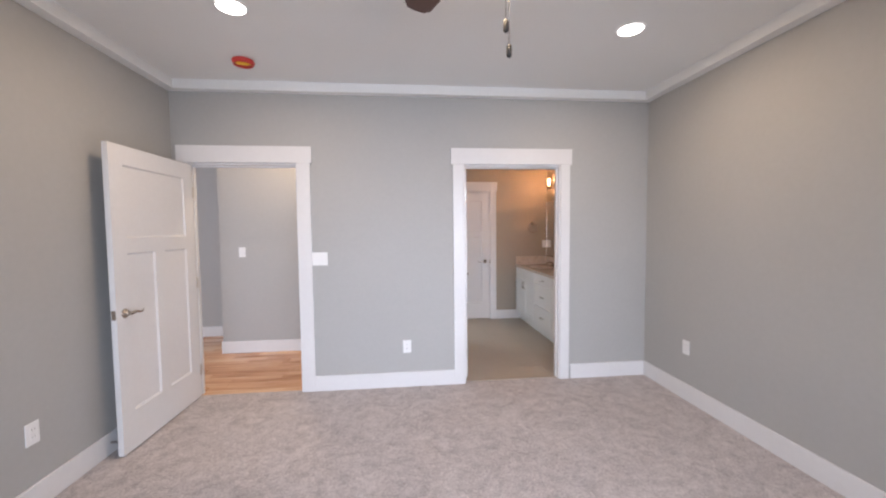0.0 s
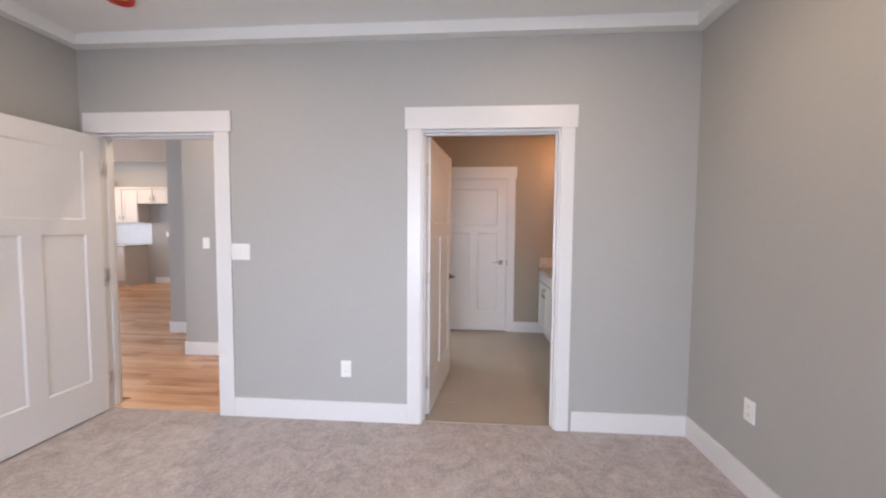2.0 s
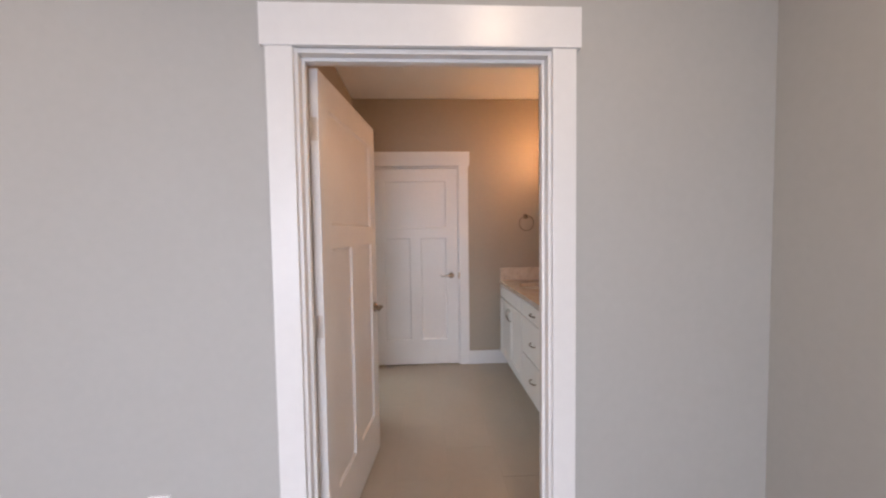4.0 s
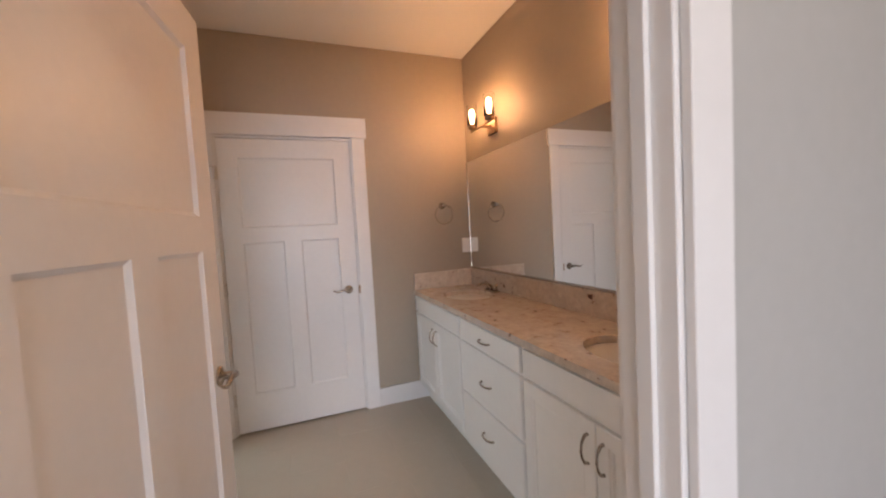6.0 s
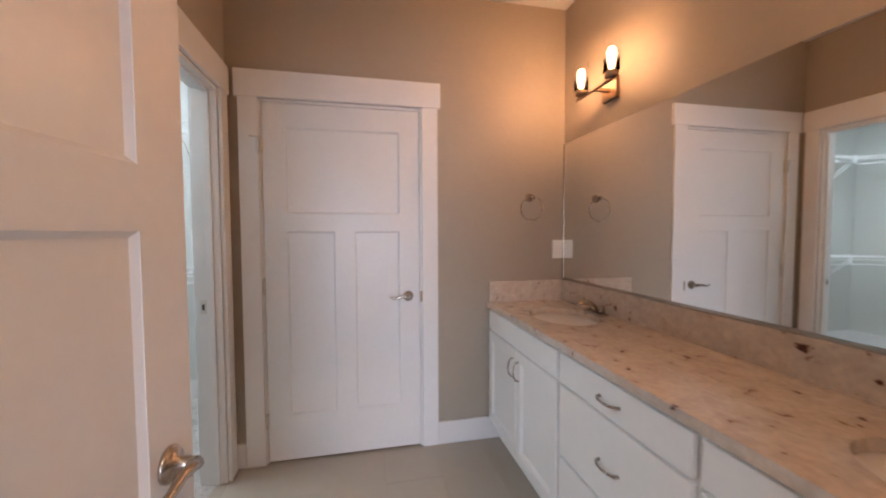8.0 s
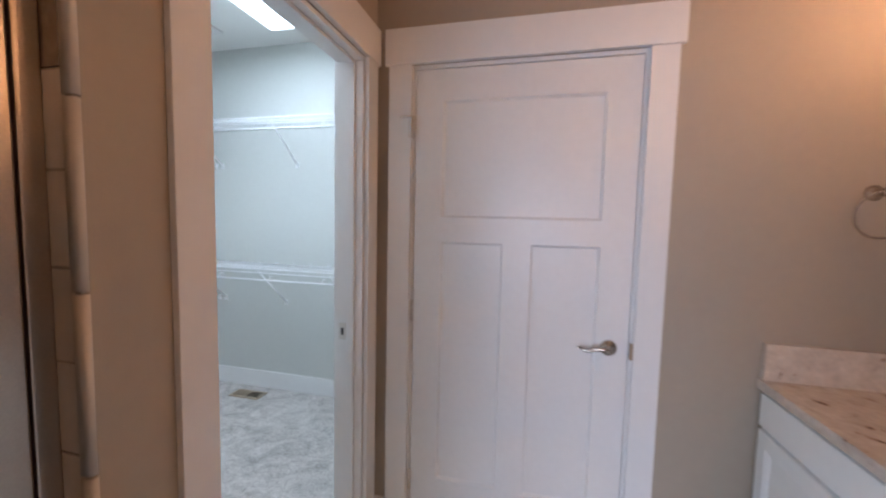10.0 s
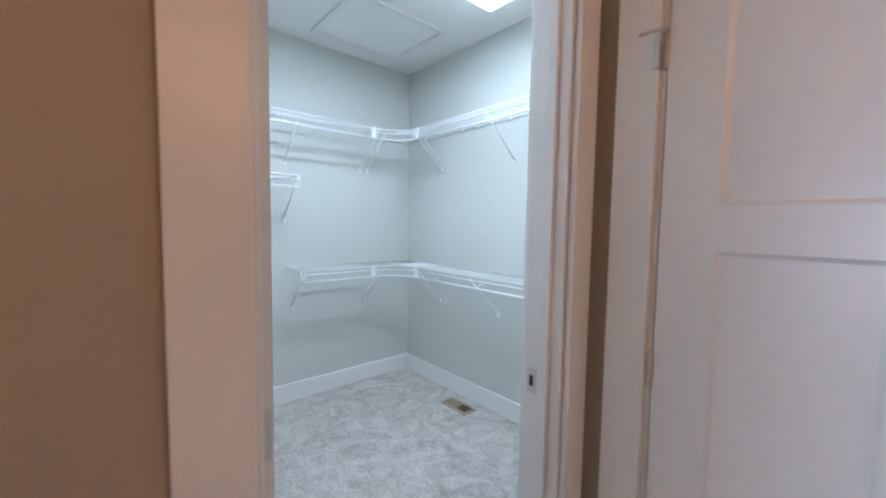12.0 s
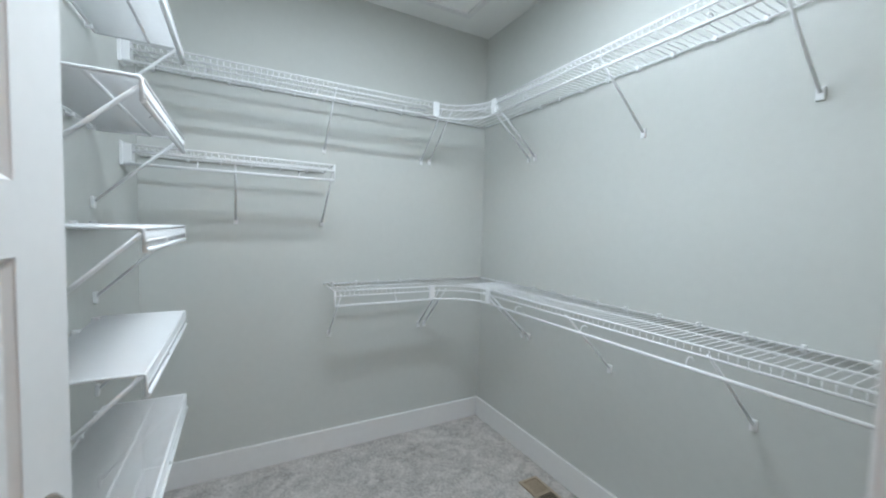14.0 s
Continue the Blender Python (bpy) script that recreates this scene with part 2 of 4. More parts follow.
def path_tube(bm, pts, r, n=8):
    rings = []
    pts = [Vector(p) for p in pts]
    for i, p in enumerate(pts):
        d = (pts[min(i + 1, len(pts) - 1)] - pts[max(i - 1, 0)]).normalized()
        q = d.to_track_quat("Z", "Y")
        rr = r[i] if isinstance(r, (list, tuple)) else r
        rings.append([bm.verts.new(p + q @ Vector((rr * math.cos(2 * math.pi * k / n), rr * math.sin(2 * math.pi * k / n), 0))) for k in range(n)])
    for u, w in zip(rings, rings[1:]):
        for k in range(n):
            f = bm.faces.new((u[k], u[(k + 1) % n], w[(k + 1) % n], w[k]))
            f.smooth = True
    bm.faces.new(rings[0][::-1])
    bm.faces.new(rings[-1])
    return bm


def lathe(bm, profile, centre=(0, 0, 0), n=24, sx=1.0, sy=1.0):
    """Turn (radius, height) pairs about z."""
    c = Vector(centre)
    rings = []
    for r, h in profile:
        rings.append([bm.verts.new(c + Vector((sx * r * math.cos(2 * math.pi * k / n), sy * r * math.sin(2 * math.pi * k / n), h))) for k in range(n)])
    for u, w in zip(rings, rings[1:]):
        for k in range(n):
            f = bm.faces.new((u[k], u[(k + 1) % n], w[(k + 1) % n], w[k]))
            f.smooth = True
    bm.faces.new(rings[0][::-1])
    bm.faces.new(rings[-1])
    return bm


def mesh(name, bm, material):
    bmesh.ops.recalc_face_normals(bm, faces=bm.faces[:])
    data = bpy.data.meshes.new(name)
    bm.to_mesh(data)
    bm.free()
    data.materials.append(material)
    return data


def part(name, bm, material, parent=None, label=""):
    ob = new(name, mesh(name, bm, material))
    if parent:
        ob.parent = parent
    return tagged(ob, label)


def boxed(name, dims, material, parent=None, label="", bevel=0.0):
    return part(name, box(bmesh.new(), *dims, bevel), material, parent, label)


def root(name, m, label, category, group="", kind=""):
    ob = new(name)
    ob.empty_display_size = 0.1
    ob.matrix_basis = m
    return tagged(ob, label, category, group, kind)


def structure(name, boxes, material, label, category):
    bm = bmesh.new()
    for b in boxes:
        box(bm, *b)
    return tagged(part(name, bm, material), label, category, "", "structure")


# ---- floors, walls, ceilings ----
WY0, WY1 = WALL_Y, WALL_Y + WALL_T
HALL_X0, HALL_X1 = -1.41, -0.487      # opening to the hall
BATH_X0, BATH_X1 = 0.983, 1.925        # opening to the bathroom
WIN = (-0.75, 2.05, 0.55, 2.15)

structure("floor_bedroom", [(BED_W - 0.1, BED_E + 0.1, BED_S - 0.1, WY0 + 0.03, -0.1, 0)], CARPET, "soft taupe cut-pile carpet with brushed marks", "carpet")
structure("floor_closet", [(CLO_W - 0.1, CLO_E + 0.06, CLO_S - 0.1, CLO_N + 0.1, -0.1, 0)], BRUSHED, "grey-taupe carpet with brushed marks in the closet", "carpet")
structure("wall_north", [(BED_W - 0.12, HALL_X0, WY0, WY1, 0, CEIL), (HALL_X1, BATH_X0, WY0, WY1, 0, CEIL), (BATH_X1, BED_E + 0.12, WY0, WY1, 0, CEIL),
                         (HALL_X0, HALL_X1, WY0, WY1, DOOR_H, CEIL), (BATH_X0, BATH_X1, WY0, WY1, DOOR_H, CEIL)], PAINT, "greige painted drywall with two door openings", "wall")
structure("wall_east", [(BED_E, BED_E + 0.12, BED_S, WY0, 0, CEIL)], PAINT, "plain greige painted drywall", "wall")
structure("wall_west", [(BED_W - 0.12, BED_W, BED_S, WY0, 0, CEIL)], PAINT, "plain greige painted drywall behind the open door", "wall")
structure("wall_south", [(BED_W - 0.12, WIN[0], BED_S - 0.14, BED_S, 0, CEIL), (WIN[1], BED_E + 0.12, BED_S - 0.14, BED_S, 0, CEIL),
                         (WIN[0], WIN[1], BED_S - 0.14, BED_S, 0, WIN[2]), (WIN[0], WIN[1], BED_S - 0.14, BED_S, WIN[3], CEIL)], PAINT, "greige painted drywall with a wide window", "wall")
structure("ceiling_bedroom", [(BED_W - 0.12, BED_E + 0.12, BED_S - 0.14, WY1, CEIL, CEIL + 0.1)], CEILING, "flat white painted ceiling", "ceiling")
SOF, SZ = 0.08, 2.652
structure("ceiling_border", [(BED_W, BED_E, WY0 - SOF, WY0, SZ, CEIL), (BED_W, BED_E, BED_S, BED_S + SOF, SZ, CEIL),
                             (BED_W, BED_W + SOF, BED_S + SOF, WY0 - SOF, SZ, CEIL), (BED_E - SOF, BED_E, BED_S + SOF, WY0 - SOF, SZ, CEIL)], CEILING, "white boxed border stepping down round the ceiling", "ceiling trim")

# bathroom shell
CO_Y0, CO_Y1 = 4.992, 5.765           # opening to the closet
RE_X0, RE_X1 = 0.905, 1.816           # rear door
SH_Y1 = 4.75                          # north jamb of the shower
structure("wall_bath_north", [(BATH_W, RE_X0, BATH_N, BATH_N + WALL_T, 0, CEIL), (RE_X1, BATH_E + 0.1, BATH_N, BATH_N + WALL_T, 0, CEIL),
                              (RE_X0, RE_X1, BATH_N, BATH_N + WALL_T, DOOR_H, CEIL)], AMBER_LIT_GREIGE, "greige wall round the closed bathroom door", "wall")
structure("wall_bath_east", [(BATH_E, BATH_E + 0.1, BATH_S, BATH_N, 0, CEIL)], AMBER_LIT_GREIGE, "greige wall behind the vanity mirror", "wall")
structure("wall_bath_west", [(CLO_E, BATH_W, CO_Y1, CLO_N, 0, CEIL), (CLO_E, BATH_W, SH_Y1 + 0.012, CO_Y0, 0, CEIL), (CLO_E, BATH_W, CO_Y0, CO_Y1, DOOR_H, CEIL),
                             (CLO_E, BATH_W, BATH_S, SH_Y1 + 0.012, 2.26, CEIL)], AMBER_LIT_GREIGE, "greige wall between bathroom and closet", "wall")
structure("ceiling_bath", [(-0.43, BATH_E + 0.1, WY1, BATH_N + 0.1, CEIL + 0.004, CEIL + 0.1)], CEILING, "flat white painted ceiling", "ceiling")
structure("wall_behind_rear_door", [(RE_X0 - 0.1, RE_X1 + 0.1, BATH_N + 0.4, BATH_N + 0.5, 0, CEIL)], PAINT, "plain wall behind the closed door", "wall")

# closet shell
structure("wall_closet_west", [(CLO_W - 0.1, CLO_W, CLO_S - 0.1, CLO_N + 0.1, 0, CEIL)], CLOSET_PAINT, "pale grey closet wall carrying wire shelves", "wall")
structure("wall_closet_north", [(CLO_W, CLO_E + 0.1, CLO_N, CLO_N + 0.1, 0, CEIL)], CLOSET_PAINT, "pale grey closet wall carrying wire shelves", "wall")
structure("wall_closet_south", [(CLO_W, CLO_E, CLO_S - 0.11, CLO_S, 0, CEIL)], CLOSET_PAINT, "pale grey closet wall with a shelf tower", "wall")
structure("ceiling_closet", [(CLO_W - 0.1, CLO_E + 0.1, CLO_S - 0.1, CLO_N + 0.1, CEIL, CEIL + 0.1)], CEILING, "flat white painted closet ceiling", "ceiling")

# hall and great room
structure("wall_hall_near", [(-1.735, -0.44, 4.61, 4.72, 0, GREAT_CEIL)], PAINT, "greige hall wall with a light switch", "wall")
structure("wall_hall_far", [(-2.58, CLO_W - 0.1, 5.41, 5.52, 0, GREAT_CEIL)], PAINT, "greige wall end in the hall", "wall")
structure("wall_hall_east", [(-0.475, -0.435, WY1, 4.61, 0, GREAT_CEIL)], PAINT, "plain greige end of the hall", "wall")
KIT_Y = 9.5
structure("wall_kitchen", [(-11.0, -1.0, KIT_Y, KIT_Y + 0.12, 0, GREAT_CEIL)], PAINT, "greige kitchen wall", "wall")
structure("wall_great_west", [(-10.12, -10.0, 0, 3.6, 0, GREAT_CEIL), (-10.12, -10.0, 6.8, KIT_Y, 0, GREAT_CEIL), (-10.12, -10.0, 3.6, 6.8, 0, 0.4), (-10.12, -10.0, 3.6, 6.8, 2.4, GREAT_CEIL)], PAINT, "greige great room wall with a wide window", "wall")
structure("wall_great_south", [(-10, -7.1, -0.1, 0.0, 0, GREAT_CEIL), (-3.9, BED_W - 0.12, -0.1, 0.0, 0, GREAT_CEIL), (-7.1, -3.9, -0.1, 0, 0, 0.4), (-7.1, -3.9, -0.1, 0, 2.4, GREAT_CEIL)], PAINT, "greige great room wall with a wide window", "wall")
structure("wall_great_east", [(-2.58, -2.48, 5.52, KIT_Y, 0, GREAT_CEIL), (BED_W - 0.124, BED_W - 0.12, 0, WY1, 0, GREAT_CEIL)], PAINT, "plain greige wall", "wall")
structure("wall_hall_south", [(BED_W - 0.12, -0.44, WY0 + 0.02, WY1, CEIL + 0.1, GREAT_CEIL)], PAINT, "plain greige wall over the bedroom door", "wall")
structure("ceiling_great", [(-11, -0.44, -0.1, KIT_Y + 0.1, GREAT_CEIL, GREAT_CEIL + 0.1)], CEILING, "flat white painted ceiling with can lights", "ceiling")



def window(name, m, w, z0, z1, label):
    """A two-sash window filling an opening; local x along the wall, y out of the room."""
    r = root(name, m, label, "window", "", "structure")
    for x0, x1, a, b in ((0, 0.05, z0, z1), (w - 0.05, w, z0, z1), (0.05, w - 0.05, z0, z0 + 0.05), (0.05, w - 0.05, z1 - 0.05, z1), (w / 2 - 0.03, w / 2 + 0.03, z0 + 0.05, z1 - 0.05)):
        boxed("window_frame", (x0, x1, 0.05, 0.09, a, b), TRIM, r)
    for x0, x1 in ((0.05, w / 2 - 0.03), (w / 2 + 0.03, w - 0.05)):
        boxed("pane", (x0, x1, 0.067, 0.073, z0 + 0.05, z1 - 0.05), GLASS, r, "clear glass").visible_shadow = False
    boxed("window_sill", (-0.04, w + 0.04, -0.03, 0.05, z0 - 0.025, z0 - 0.001), TRIM, r)


window("window_1", pose(WIN[1], BED_S, 0, 0, 0, 180), WIN[1] - WIN[0], WIN[2], WIN[3], "white framed bedroom window")
window("window_2", pose(-10.0, 3.6, 0, 0, 0, 90), 3.2, 0.4, 2.4, "white framed great room window")
window("window_3", pose(-3.9, 0.0, 0, 0, 0, 180), 3.2, 0.4, 2.4, "white framed great room window")

# baseboards
BB, BT = 0.14, 0.015


def baseboard(name, x0, x1, y0, y1):
    bm = bmesh.new()
    box(bm, x0, x1, y0, y1, 0, BB, 0.004)
    return tagged(part(name, bm, TRIM), "white painted flat baseboard along the wall", "baseboard", "baseboards", "structure")


baseboard("baseboard", HALL_X1 + 0.1, BATH_X0 - 0.09, WY0 - BT, WY0)
baseboard("baseboard", BATH_X1 + 0.1, BED_E, WY0 - BT, WY0)
baseboard("baseboard", BED_E - BT, BED_E, BED_S, WY0 - BT)
baseboard("baseboard", BED_W, BED_W + BT, BED_S, WY0 - BT)
baseboard("baseboard", RE_X1 + 0.09, 2.32, BATH_N - BT, BATH_N)
baseboard("baseboard", BATH_W, RE_X0 - 0.097, BATH_N - BT, BATH_N)
baseboard("baseboard", CLO_W, CLO_W + BT, CLO_S, CLO_N)
baseboard("baseboard", CLO_W + BT, CLO_E, CLO_N - BT, CLO_N)
baseboard("baseboard", CLO_W + BT, CLO_E, CLO_S, CLO_S + BT)
baseboard("baseboard", CLO_E - BT, CLO_E, CO_Y1 + 0.1, CLO_N - BT)
baseboard("baseboard", -1.735 - BT, -0.475, 4.61 - BT, 4.61)
baseboard("baseboard", -1.735 - BT, -1.735, 4.61, 4.72)
baseboard("baseboard", -2.58 - BT, CLO_W - 0.1, 5.41 - BT, 5.41)
baseboard("baseboard", -2.58 - BT, -2.58, 5.41, 5.52)
baseboard("baseboard", -6.4, -5.75, KIT_Y - BT, KIT_Y)

# ---- doors and their trim ----
CW = 0.09                             # casing width


def door_trim(name, m, width, depth, label, sides=(CW, CW), over=(0.017, 0.017), back=True, stop=0.05):
    """Casing, jambs and stops of an opening. Local x runs along the wall from the opening's start, y into the wall from its near face."""
    r = root(name, m, label, "door trim", "", "structure")
    for face in ((-0.017, 0.0, True), (depth, depth + 0.017, back)):
        if not face[2]:
            continue
        y0, y1 = face[0], face[1]
        boxed("side_casing", (-sides[0], 0.006, y0, y1, 0, DOOR_H), TRIM, r, "", 0.003)
        boxed("side_casing", (width - 0.006, width + sides[1], y0, y1, 0, DOOR_H), TRIM, r, "", 0.003)
        boxed("head_casing", (-sides[0] - over[0], width + sides[1] + over[1], y0 - (0.005 if y0 < 0 else 0), y1 + (0.005 if y0 > 0 else 0), DOOR_H, DOOR_H + 0.145), TRIM, r, "", 0.003)
    boxed("jamb", (0, 0.018, 0.002, depth - 0.002, 0, DOOR_H), TRIM, r, "", 0.002)
    boxed("jamb", (width - 0.018, width, 0.002, depth - 0.002, 0, DOOR_H), TRIM, r, "", 0.002)
    boxed("head_jamb", (0.018, width - 0.018, 0.002, depth - 0.002, DOOR_H - 0.018, DOOR_H - 0.001), TRIM, r, "", 0.002)
    if stop:
        boxed("door_stop", (0.018, 0.03, stop, stop + 0.03, 0, DOOR_H - 0.018), TRIM, r, "", 0.002)
        boxed("door_stop", (width - 0.03, width - 0.018, stop, stop + 0.03, 0, DOOR_H - 0.018), TRIM, r, "", 0.002)
        boxed("door_stop", (0.03, width - 0.03, stop, stop + 0.03, DOOR_H - 0.03, DOOR_H - 0.018), TRIM, r, "", 0.002)
    return r


door_trim("trim_hall_door", pose(HALL_X0, WY0, 0), HALL_X1 - HALL_X0, WALL_T, "white craftsman casing of the hall doorway", sides=(0.058, 0.107), over=(0.014, 0.018), stop=0.055)
door_trim("trim_bath_door", pose(BATH_X0, WY0, 0), BATH_X1 - BATH_X0, WALL_T, "white craftsman casing of the bathroom doorway", sides=(0.09, 0.083), stop=0.04)
door_trim("trim_rear_door", pose(RE_X0, BATH_N, 0), RE_X1 - RE_X0, WALL_T, "white craftsman casing of the closed bathroom door", sides=(0.095, 0.09), stop=0.06)
door_trim("trim_closet_door", pose(BATH_W, CO_Y0, 0, 0, 0, 90), CO_Y1 - CO_Y0, BATH_W - CLO_E, "white craftsman casing of the closet doorway", sides=(0.086, 0.086), stop=0.035)


def lever(parent, x, y, z, side, toward):
    """A lever handle: rosette, neck and a waved lever pointing along x by toward."""
    bm = bmesh.new()
    tmp = bmesh.new()
    lathe(tmp, [(0.031, 0), (0.031, 0.004), (0.026, 0.010), (0.013, 0.013), (0.011, 0.040), (0.011, 0.046)], n=20)
    bmesh.ops.transform(tmp, matrix=pose(x, y, z, -90 if side > 0 else 90), verts=tmp.verts[:])
    merge(bm, tmp)
    yy = y + side * 0.045
    pts = [(x, yy, z), (x + toward * 0.02, yy, z + 0.003), (x + toward * 0.045, yy, z + 0.004), (x + toward * 0.07, yy, z - 0.004),
           (x + toward * 0.09, yy, z - 0.006), (x + toward * 0.108, yy - side * 0.004, z + 0.002), (x + toward * 0.118, yy - side * 0.006, z + 0.006)]
    path_tube(bm, pts, [0.011, 0.0105, 0.009, 0.0075, 0.0065, 0.005, 0.003], 10)
    return part("lever_handle", bm, NICKEL, parent, "brushed nickel lever handle")


def door_leaf(name, m, w, label, thick=0.035, levers=(1, -1), latch=True, hinges=True, hinge_side=1):
    """Three-panel craftsman leaf. Local x from the hinge edge to the free edge, thickness along y about 0."""
    r = root(name, m, label, "door", "", "structure")
    h, b, st, t = 2.032, 0.012, 0.118, thick / 2
    mid = w / 2
    for piece, x0, x1, z0, z1 in (("stile", 0, st, b, h), ("stile", w - st, w, b, h), ("rail", st, w - st, b, 0.27), ("rail", st, w - st, 1.325, 1.425),
                                  ("rail", st, w - st, 1.905, h), ("mullion", mid - 0.055, mid + 0.055, 0.27, 1.325)):
        boxed(piece, (x0, x1, -t, t, z0, z1), DOOR, r)
    for x0, x1, z0, z1 in ((st, mid - 0.055, 0.27, 1.325), (mid + 0.055, w - st, 0.27, 1.325), (st, w - st, 1.425, 1.905)):
        bm = bmesh.new()        # sunk panel with sloped sticking on both faces
        rings = []
        for inset, y in ((0.010, t - 0.010), (0.0, t - 0.0015), (0.0, 0.0015 - t), (0.010, 0.010 - t)):
            rings.append([bm.verts.new((x, y, z)) for x, z in ((x0 + inset, z0 + inset), (x1 - inset, z0 + inset), (x1 - inset, z1 - inset), (x0 + inset, z1 - inset))])
        for u, v in zip(rings, rings[1:]):
            for k in range(4):
                bm.faces.new((u[k], u[(k + 1) % 4], v[(k + 1) % 4], v[k]))
        bm.faces.new(rings[0][::-1])
        bm.faces.new(rings[-1])
        part("panel", bm, DOOR, r)
    for s in levers:
        lever(r, w - 0.07, s * t, 0.935, s, -1)
    if latch:
        boxed("latch_plate", (w - 0.001, w + 0.0015, -0.012, 0.012, 0.905, 0.965), NICKEL, r, "nickel latch plate")
    if hinges:
        for z in (0.25, 1.02, 1.80):
            bm = bmesh.new()
            tube(bm, (-0.004, hinge_side * (t + 0.004), z - 0.045), (-0.004, hinge_side * (t + 0.004), z + 0.045), 0.006, 10)
            box(bm, -0.0015, 0.0, -t + 0.004, t, z - 0.045, z + 0.045)
            box(bm, -0.03, 0.0, hinge_side * t, hinge_side * (t + 0.0015), z - 0.044, z + 0.044)
            part("hinge", bm, SATIN, r, "brushed nickel butt hinge")
    return r


def turned(x0, y0, x1, y1):
    return pose(x0, y0, 0, 0, 0, math.degrees(math.atan2(y1 - y0, x1 - x0)))


door_leaf("door_bedroom", turned(-1.383, 3.362, -1.403, 2.46), 0.895, "white three-panel door standing open against the wall", hinge_side=1)
door_leaf("door_bath", turned(1.02, 3.492, 1.122, 4.38), 0.895, "white three-panel door standing open into the bathroom", hinge_side=1)
door_leaf("door_rear", turned(RE_X0 + 0.021, BATH_N + 0.0185, RE_X1 - 0.02, BATH_N + 0.0185), RE_X1 - RE_X0 - 0.042, "white three-panel door, closed, beside the vanity", levers=(-1,), hinge_side=-1)
door_leaf("door_closet", turned(0.628, 5.043, -0.14, 5.135), 0.762, "white three-panel door standing open into the closet", hinge_side=1)

# flip latch on the rear door's hinge side
bm = bmesh.new()
box(bm, RE_X0 - 0.004, RE_X0 + 0.012, BATH_N - 0.03, BATH_N - 0.018, 1.755, 1.84, 0.002)
tube(bm, (RE_X0 - 0.035, BATH_N - 0.032, 1.84), (RE_X0 + 0.02, BATH_N - 0.032, 1.84), 0.004, 8)
tagged(part("hinge_door_stop", bm, SATIN), "small nickel hinge-pin door stop", "door stop")
# strike plate in the closet jamb
bm = bmesh.new()
box(bm, 0.645, 0.675, CO_Y1 - 0.0205, CO_Y1 - 0.0185, 0.905, 0.975)
strike = tagged(part("strike_plate", bm, SATIN), "nickel strike plate let into the closet jamb", "strike plate")
boxed("latch_hole", (0.654, 0.666, CO_Y1 - 0.0215, CO_Y1 - 0.0205, 0.925, 0.955), DARK, strike)
# strike of the rear door
bm = bmesh.new()
box(bm, RE_X1 - 0.0195, RE_X1 - 0.0065, BATH_N - 0.0195, BATH_N - 0.0172, 0.90, 0.965, 0.001)
tagged(part("strike_plate", bm, BRONZE), "dark strike plate at the closed door's edge", "strike plate")
# spring door stop on the west baseboard
bm = bmesh.new()
for k in range(60):
    a0, a1 = k * 0.7, (k + 1) * 0.7
    x0, x1 = BED_W + BT + k * 0.0011, BED_W + BT + (k + 1) * 0.0011
    tube(bm, (x0, 2.53 + 0.007 * math.cos(a0), 0.08 + 0.007 * math.sin(a0)), (x1, 2.53 + 0.007 * math.cos(a1), 0.08 + 0.007 * math.sin(a1)), 0.0015, 4)
stopper = tagged(part("spring_door_stop", bm, NICKEL), "small coiled spring door stop on the baseboard", "door stop")
bm = bmesh.new()
tube(bm, (BED_W + BT + 0.066, 2.53, 0.08), (BED_W + BT + 0.078, 2.53, 0.08), 0.009, 12)
part("rubber_tip", bm, PLASTIC, stopper)

# thresholds
structure("threshold_bath", [(BATH_X0 + 0.018, BATH_X1 - 0.018, WY0 + 0.03, WY0 + 0.05, -0.05, 0.006)], TILE, "thin taupe strip between carpet and tile", "threshold")


# ---- plates on walls ----
def plate(name, m, w, h, gangs, kind, label):
    """A wall plate; local x along the wall, y out of it (towards the viewer is -y)."""
    r = root(name, m, label, name.replace("_", " "))
    boxed("cover_plate", (-w / 2, w / 2, -0.006, 0.0, -h / 2, h / 2), PLASTIC, r, "", 0.002)
    for g in range(gangs):
        x = (g - (gangs - 1) / 2) * 0.046
        if kind == "switch":
            boxed("rocker", (x - 0.0165, x + 0.0165, -0.0095, -0.0055, -0.033, 0.033), PLASTIC, r, "", 0.0015)
        else:
            for z in (-0.02, 0.02):
                bm = bmesh.new()
                box(bm, x - 0.017, x + 0.017, -0.0085, -0.0055, z - 0.0145, z + 0.0145, 0.003)
                socket = part("socket", bm, PLASTIC, r)
                bm = bmesh.new()
                box(bm, x - 0.008, x - 0.0065, -0.0092, -0.0084, z - 0.002, z + 0.006)
                box(bm, x + 0.0065, x + 0.008, -0.0092, -0.0084, z - 0.002, z + 0.006)
                part("slots", bm, DARK, socket)
    return r


plate("light_switch", pose(-0.33, WY0, 1.207), 0.165, 0.118, 3, "switch", "white three-gang rocker switch beside the doorway")
plate("power_outlet", pose(0.452, WY0, 0.378), 0.075, 0.118, 1, "outlet", "white duplex outlet low on the greige wall")
plate("power_outlet", pose(BED_E, 2.815, 0.445, 0, 0, -90), 0.075, 0.118, 1, "outlet", "white duplex outlet low on the side wall")
plate("power_outlet", pose(BED_W, 2.035, 0.412, 0, 0, 90), 0.075, 0.118, 1, "outlet", "white duplex outlet beside the open door")
plate("light_switch", pose(-1.48, 4.61, 1.212), 0.075, 0.118, 1, "switch", "white single switch on the hall wall")
plate("light_switch", pose(2.708, BATH_N, 1.205), 0.075, 0.118, 1, "switch", "white switch beside the vanity mirror")
